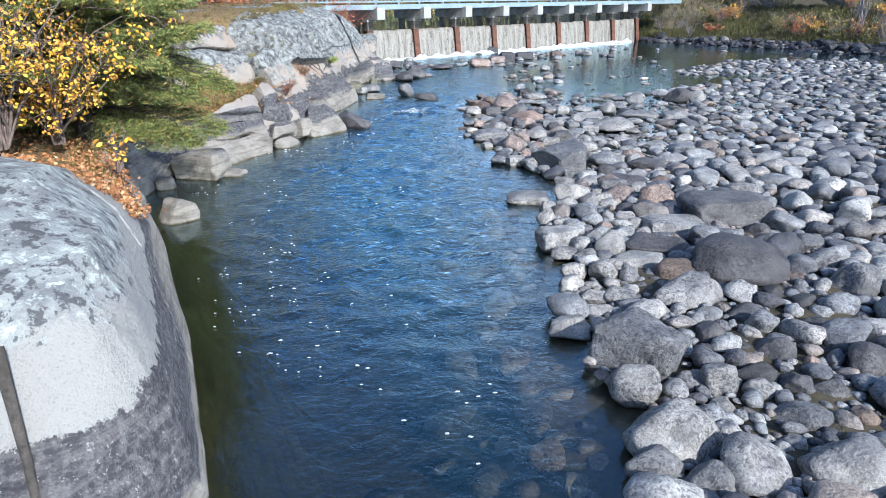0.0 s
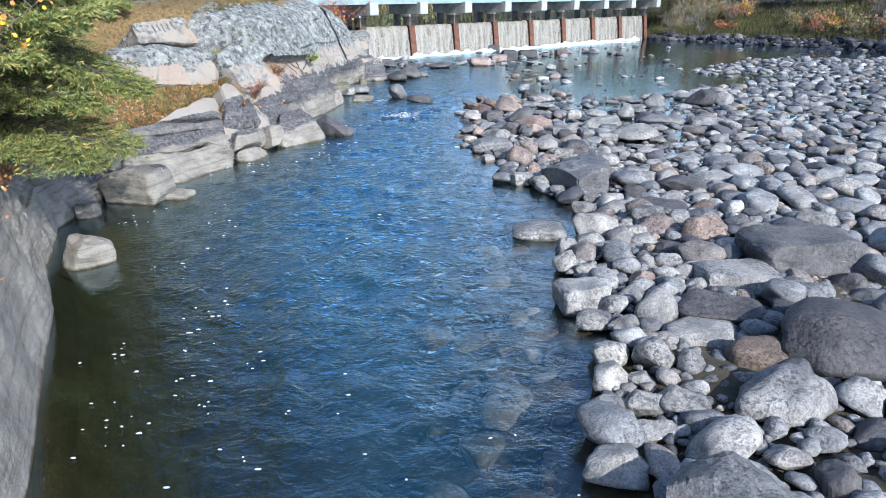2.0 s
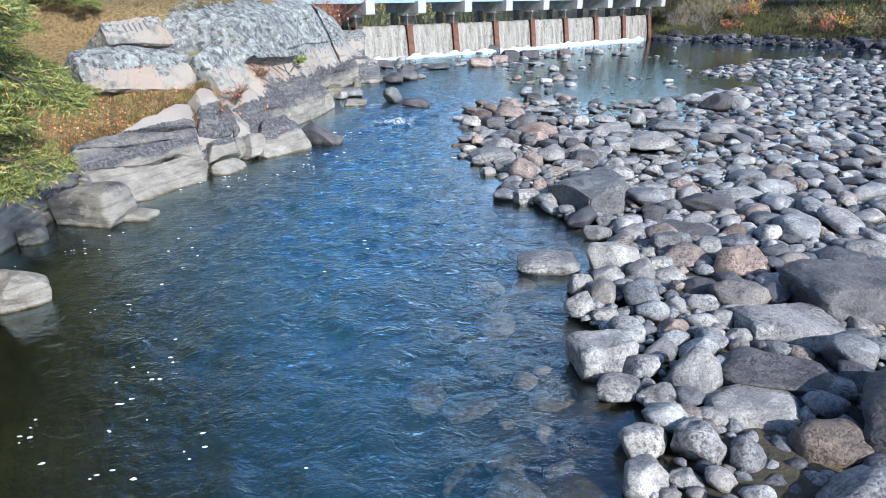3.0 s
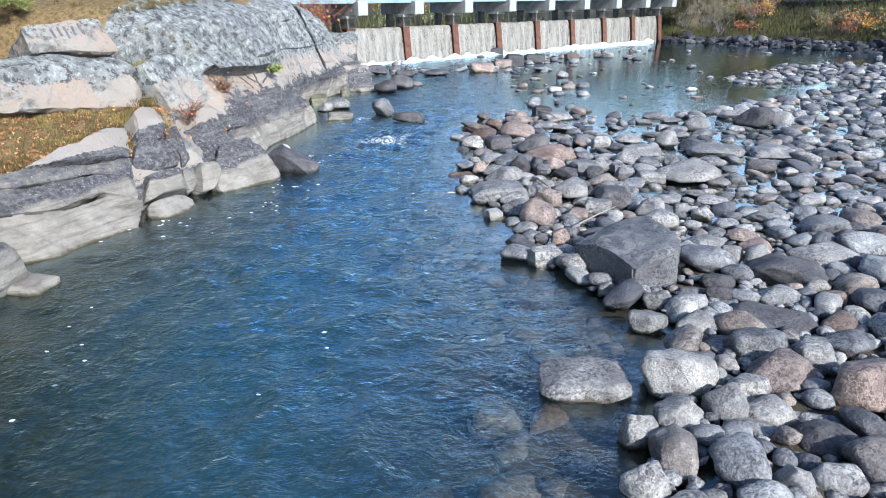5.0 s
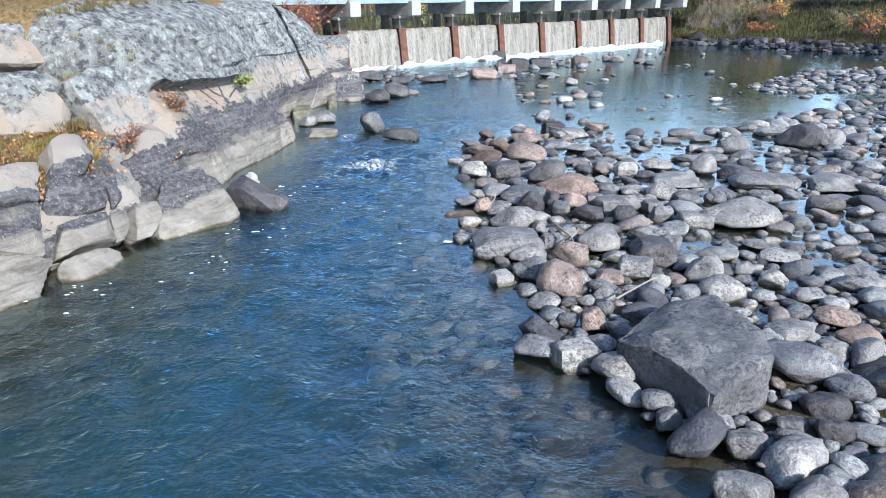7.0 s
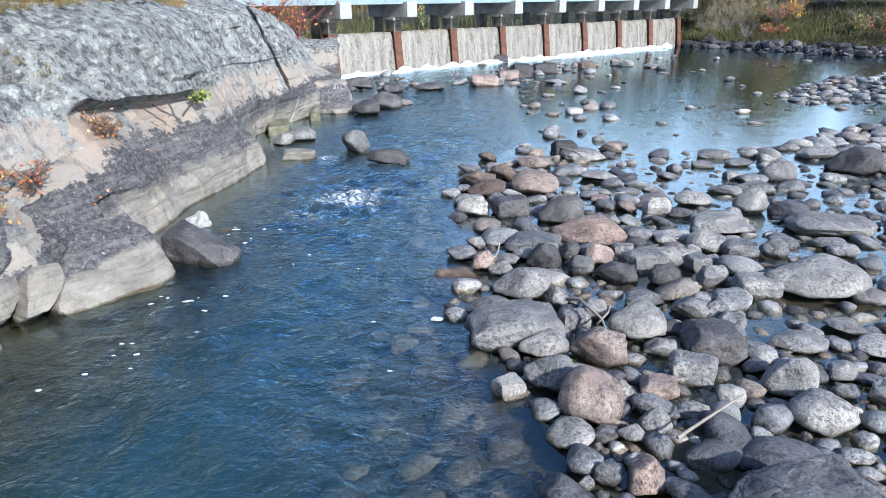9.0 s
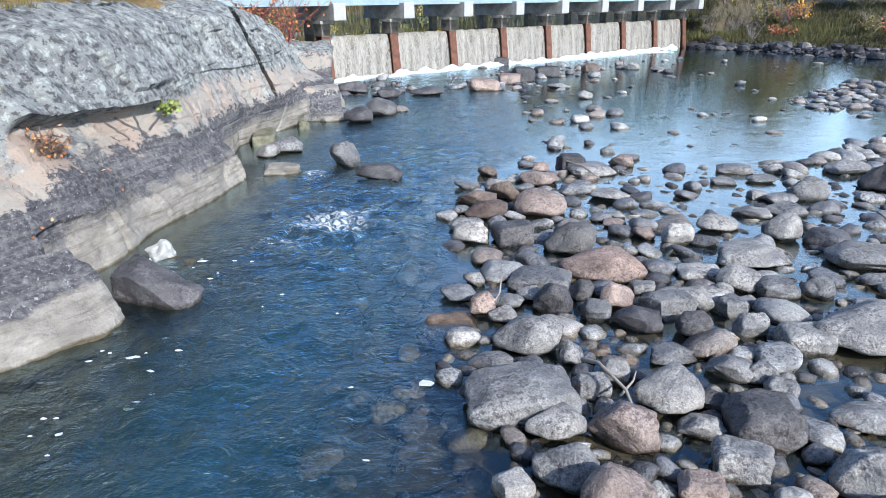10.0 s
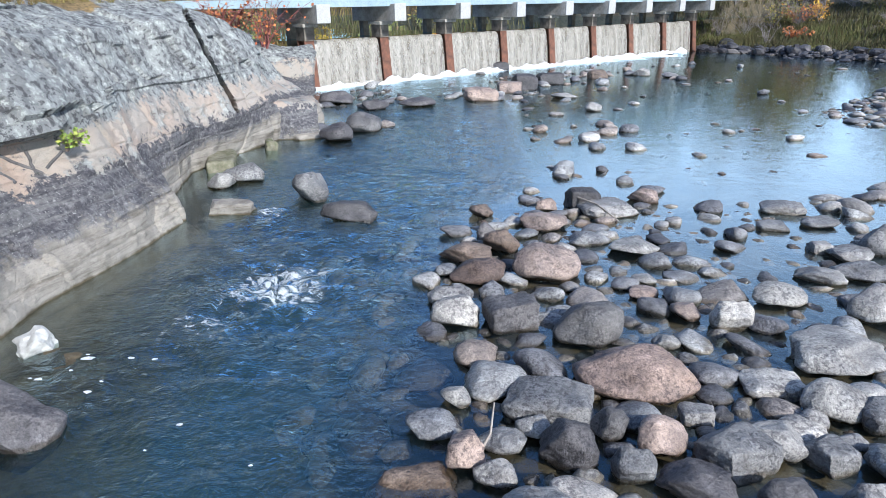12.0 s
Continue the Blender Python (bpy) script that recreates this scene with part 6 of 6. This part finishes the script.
for i in range(26):
    s_, o_ = rng.uniform(-14, 24), rng.uniform(13, 24)
    p = DAM_A + DAM_DIR * s_ - DAM_OUT * o_
    z = float(ground_z(np.array([p[0]]), np.array([p[1]]))[0])
    shrub(p[0], p[1], z, rng.uniform(1.2, 2.6), 1.1, 12, 420, 0.13, (OLIVE_LEAF, GOLD_LEAF, OLIVE_LEAF, OLIVE_LEAF)[i % 4], 700 + i, "bushy yellow-green shrub beyond the reservoir")
FAR = [shrub(0, 0, 0, 6.2, 2.6, 18, 2200, 0.34, m, 800 + i, "distant tree in autumn leaf", category="tree", name="tree", thick=0.05) for i, m in enumerate((OLIVE_LEAF, GOLD_LEAF, OLIVE_LEAF, GREEN_LEAF))]
for i in range(95):
    a = radians(rng.uniform(-62, 75))
    r = rng.uniform(52, 78)
    x, y = r * math.sin(a), r * math.cos(a)
    m = pose(x, y, float(ground_z(np.array([x]), np.array([y]))[0]) - 0.1, 0, 0, rng.uniform(0, 360))
    if i < 4:
        FAR[i].matrix_world = m
    else:
        copy_thing(FAR[i % 4], m)

for i in range(9):
    a, r = radians(33 + 2.4 * i), rng.uniform(37, 45)
    x, y = r * math.sin(a), r * math.cos(a)
    copy_thing(FAR[i % 3], pose(x, y, float(ground_z(np.array([x]), np.array([y]))[0]) - 0.1, 0, 0, rng.uniform(0, 360)) @ Matrix.Scale(rng.uniform(0.95, 1.25), 4))

# ---------------------------------------------------------------- dam
def dam_at(s, out=0.0, z=0.0):
    p = DAM_A + DAM_DIR * s + DAM_OUT * out
    return (p[0], p[1], z)


DAM_TURN = math.atan2(DAM_DIR[1], DAM_DIR[0])
BAY = 1.837
DAM_M = Matrix.Translation(dam_at(0)) @ Matrix.Rotation(DAM_TURN, 4, "Z")
dam = tagged(new("dam"), "low weir of stop logs between rusty steel piers", "dam")
dam.matrix_world = DAM_M
bridge = tagged(new("footbridge"), "pale blue steel footbridge with white beam ends on the dam", "footbridge")
bridge.matrix_world = DAM_M


def pier_bm():
    """An H-section column leaning downstream at its foot."""
    bm = bmesh.new()
    for cy, sx, sy in ((-0.13, 0.22, 0.03), (0.13, 0.22, 0.03), (0.0, 0.07, 0.26)):
        bmesh.ops.create_cube(bm, size=1.0, matrix=Matrix.Translation((0, cy, 0.30)) @ Matrix.Diagonal((sx, sy, 1.3, 1)))
    bmesh.ops.bevel(bm, geom=bm.edges[:], offset=0.004, segments=1, affect="EDGES")
    for v in bm.verts:
        v.co.y += -0.12 * (0.95 - v.co.z)
    return bm


def curtain_mesh(seed, width):
    """Water falling over the crest in a thin bowed sheet with ridges."""
    nu, nv = 60, 22
    u, w = np.meshgrid(np.linspace(0, 1, nu), np.linspace(0, 1, nv), indexing="ij")
    x = (u * (width - 0.18) + 0.09).ravel()
    fall = w.ravel()
    z = 0.93 - 0.98 * fall ** 1.5
    out = 0.06 - 0.30 * np.sqrt(fall) * 0.75
    ridge = 0.018 * fbm(np.stack([x * 9 + seed * 7, z * 0.5, 0 * x], 1), 3, seed) * (0.3 + fall)
    return mesh_of("water_curtain", np.stack([x, out + ridge, z + 0.01 * vnoise(np.stack([x * 6, 0 * x, 0 * x], 1), seed) * (fall < 0.1)], 1), grid_faces(nu, nv))


pier_me = bpy.data.meshes.new("pier")
bm = pier_bm()
bm.to_mesh(pier_me)
bm.free()
pier_me.materials.append(RUST)
for i in range(-1, 8):
    pier = part("pier", pier_me, RUST, dam, "rusted steel pier")
    pier.location = (i * BAY, 0, 0)
    part("pier_head", box_bm(0.22, 0.34, 0.26, 0.015, (0, 0.0, 1.06)), OLD_STONE, pier, "rust-stained pier head")
    part("pier_cap", box_bm(0.34, 0.42, 0.07, 0.012, (0, -0.02, 1.225)), CONCRETE, pier, "concrete cap")
    post = part("upstream_post", box_bm(0.16, 0.16, 1.5, 0.01, (0.12, 0.75, 0.75)), DARK_WOOD, dam, "dark upstream post")
    post.location = (i * BAY, 0, 0)
    beam = part("cross_beam", box_bm(0.30, 1.5, 0.34, 0.012, (0, 0.1, 1.43)), CONCRETE, bridge, "grey concrete cross beam")
    beam.location = (i * BAY + 0.03, 0, 0)
    part("beam_end", box_bm(0.30, 0.05, 0.34, 0.012, (0, -0.68, 1.44)), WHITE_PAINT, beam, "white painted beam end")
    if i < 7:
        for k in range(5):
            log = part("stop_log", box_bm(BAY - 0.19, 0.16, 0.197, 0.004, (BAY / 2, 0.16, -0.02 + 0.2 * k)), DARK_WOOD, dam, "dark wet stop log")
            log.location = (i * BAY, 0, 0)
        sheet = part("water_curtain", curtain_mesh(20 + i, BAY), CURTAIN, dam, "white falling water")
        sheet.location = (i * BAY, 0, 0)
L0, L1 = -2.6 * BAY, 8.6 * BAY
ML, MC = L1 - L0, (L0 + L1) / 2
part("deck", box_bm(ML, 1.15, 0.06, 0.008, (MC, 0.1, 1.66)), PAINT, bridge, "pale blue deck")
part("edge_girder", box_bm(ML, 0.06, 0.14, 0.01, (MC, -0.51, 1.625)), PAINT, bridge, "pale blue edge girder")
part("edge_girder", box_bm(ML, 0.06, 0.14, 0.01, (MC, 0.71, 1.625)), PAINT, bridge, "pale blue edge girder")
bar_me = bpy.data.meshes.new("baluster")
bm = box_bm(0.02, 0.02, 0.98, 0.003, (0, 0, 0.49))
bm.to_mesh(bar_me)
bm.free()
bar_me.materials.append(PAINT)
for yy in (-0.5, 0.7):
    for zz in (1.78, 2.28, 2.74):
        part("rail", box_bm(ML, 0.045, 0.045, 0.008, (MC, yy, zz)), PAINT, bridge)
    for k in range(int(ML / 0.15)):
        o = part("baluster", bar_me, PAINT, bridge)
        o.location = (L0 + 0.15 * k, yy, 1.78)
    for k in range(-2, 9):
        part("rail_post", box_bm(0.06, 0.06, 1.08, 0.006, (k * BAY + 0.86, yy, 2.22)), PAINT, bridge)

# pool above the weir
nu, nv = 60, 60
u, w = np.meshgrid(np.linspace(-9, 24, nu), np.linspace(0.12, 32, nv), indexing="ij")
u, w = u.ravel(), w.ravel()
me = mesh_of("reservoir_water", np.stack([DAM_A[0] + DAM_DIR[0] * u - DAM_OUT[0] * w, DAM_A[1] + DAM_DIR[1] * u - DAM_OUT[1] * w, 0.945 + 0.003 * vnoise(np.stack([u, w, 0 * u], 1), 3)], 1), grid_faces(nu, nv))
thing("reservoir_water", me, WATER, "still dark water held above the weir", "water", kind="structure")

# spray foam along the toe of the weir
nu, nv = 420, 16
u, w = np.meshgrid(np.linspace(-1.9, 12.2, nu), np.linspace(0, 1, nv), indexing="ij")
u, w = u.ravel(), w.ravel()
q = np.stack([u * 4.5, w * 2.0, 0 * u], 1)
h = (0.05 + 0.07 * fbm(q, 4, 77)) * np.sin(math.pi * np.clip(w, 0, 1)) + 0.012
wide = 0.30 + 0.14 * vnoise(np.stack([u * 2.5, 0 * u, 0 * u], 1), 78)
o = 0.10 + w * wide
me = mesh_of("foam", np.stack([DAM_A[0] + DAM_DIR[0] * u + DAM_OUT[0] * o, DAM_A[1] + DAM_DIR[1] * u + DAM_OUT[1] * o, h - 0.03 * (w > 0.9)], 1), grid_faces(nu, nv))
thing("spray_foam", me, FOAM, "white foam churning at the toe of the weir", "foam", kind="stuff")

# flecks of foam drifting on the river
rng = np.random.default_rng(12)
V, F, k = [], [], 0
for _ in range(480):
    cy = 1.5 + 9.5 * rng.random()
    lane = rng.random()
    cx = float(foot_x(cy)) + (0.15 + abs(rng.normal(0, 0.55)) if lane < 0.75 else rng.uniform(0.3, 2.6))
    if cx > float(np.interp(cy, BAR_Y, BAR_X)) - 0.1:
        continue
    if fbm(np.array([[cx * 1.7, cy * 1.2, 3.0]]), 3, 90)[0] < 0.15:
        continue
    r = rng.uniform(0.0025, 0.0075) * (1 + float(np.interp(cy, (5.5, 7.5, 10), (0, 0.7, 0.5)))) * (2.0 if rng.random() < 0.06 else 1)
    a = np.linspace(0, 6.28, 7)[:-1] + rng.random()
    rr = r * rng.uniform(0.5, 1.3, 6)
    V.append(np.concatenate([[(cx, cy, 0.014)], np.stack([cx + rr * np.cos(a) * 2.1, cy + rr * np.sin(a) * 1.2, np.full(6, 0.009)], 1)]))
    F += [(k, k + 1 + j, k + 1 + (j + 1) % 6) for j in range(6)]
    k += 7
thing("foam_flecks", mesh_of("foam_flecks", np.concatenate(V), np.array(F)), FOAM, "small white flecks of foam drifting on the water", "foam", kind="stuff")

# ---------------------------------------------------------------- driftwood, blue container
def stick(points, r, label, wood=None):
    t = np.linspace(1, 0.5, len(points))
    v, f = tube(points, 0.55 * r * t, 7)
    return thing("driftwood", mesh_of("driftwood", v, f), wood or DRY, label, "driftwood", "driftwood on the bar")


stick([(0.98, 9.35, 0.10), (1.02, 9.22, 0.16), (1.10, 9.05, 0.13), (1.12, 8.95, 0.08)], 0.020, "bleached forked branch lodged between boulders")
stick([(1.08, 9.05, 0.10), (1.15, 9.12, 0.13), (1.17, 9.16, 0.15)], 0.012, "bleached twig lodged between boulders")
stick([(1.18, 8.12, 0.10), (1.34, 8.20, 0.15), (1.48, 8.28, 0.18)], 0.014, "bleached stick lying on the stones")
stick([(0.62, 10.05, 0.05), (0.66, 10.1, 0.10), (0.68, 10.2, 0.17)], 0.013, "bleached stick standing among stones")
# bark-brown tube added along the line of a rusty groove in the bank
stick([(-1.38, 1.80, 0.84), (-1.35, 1.76, 0.72), (-1.32, 1.72, 0.61), (-1.29, 1.68, 0.51), (-1.25, 1.62, 0.41), (-1.20, 1.54, 0.27)], 0.040, "thin brown line running down the granite bank", BARK)
stick([(2.25, 5.35, 0.12), (2.42, 5.30, 0.14), (2.60, 5.20, 0.13)], 0.014, "bleached stick lying on the stones")
stick([(1.55, 13.4, 0.10), (1.72, 13.1, 0.10), (1.85, 12.9, 0.02)], 0.018, "dark branch caught on stones in the pool")
box = tagged(new("storage_container"), "bright blue metal container standing beyond the dam", "container")
box.location = (12.5, 37.2, 1.52)
part("body", box_bm(1.3, 1.0, 0.5, 0.02, (0, 0, 0.25)), BLUE, box)
for k in range(5):
    part("rib", box_bm(0.06, 0.04, 0.46, 0.01, (-0.56 + 0.28 * k, -0.52, 0.25)), BLUE, box)
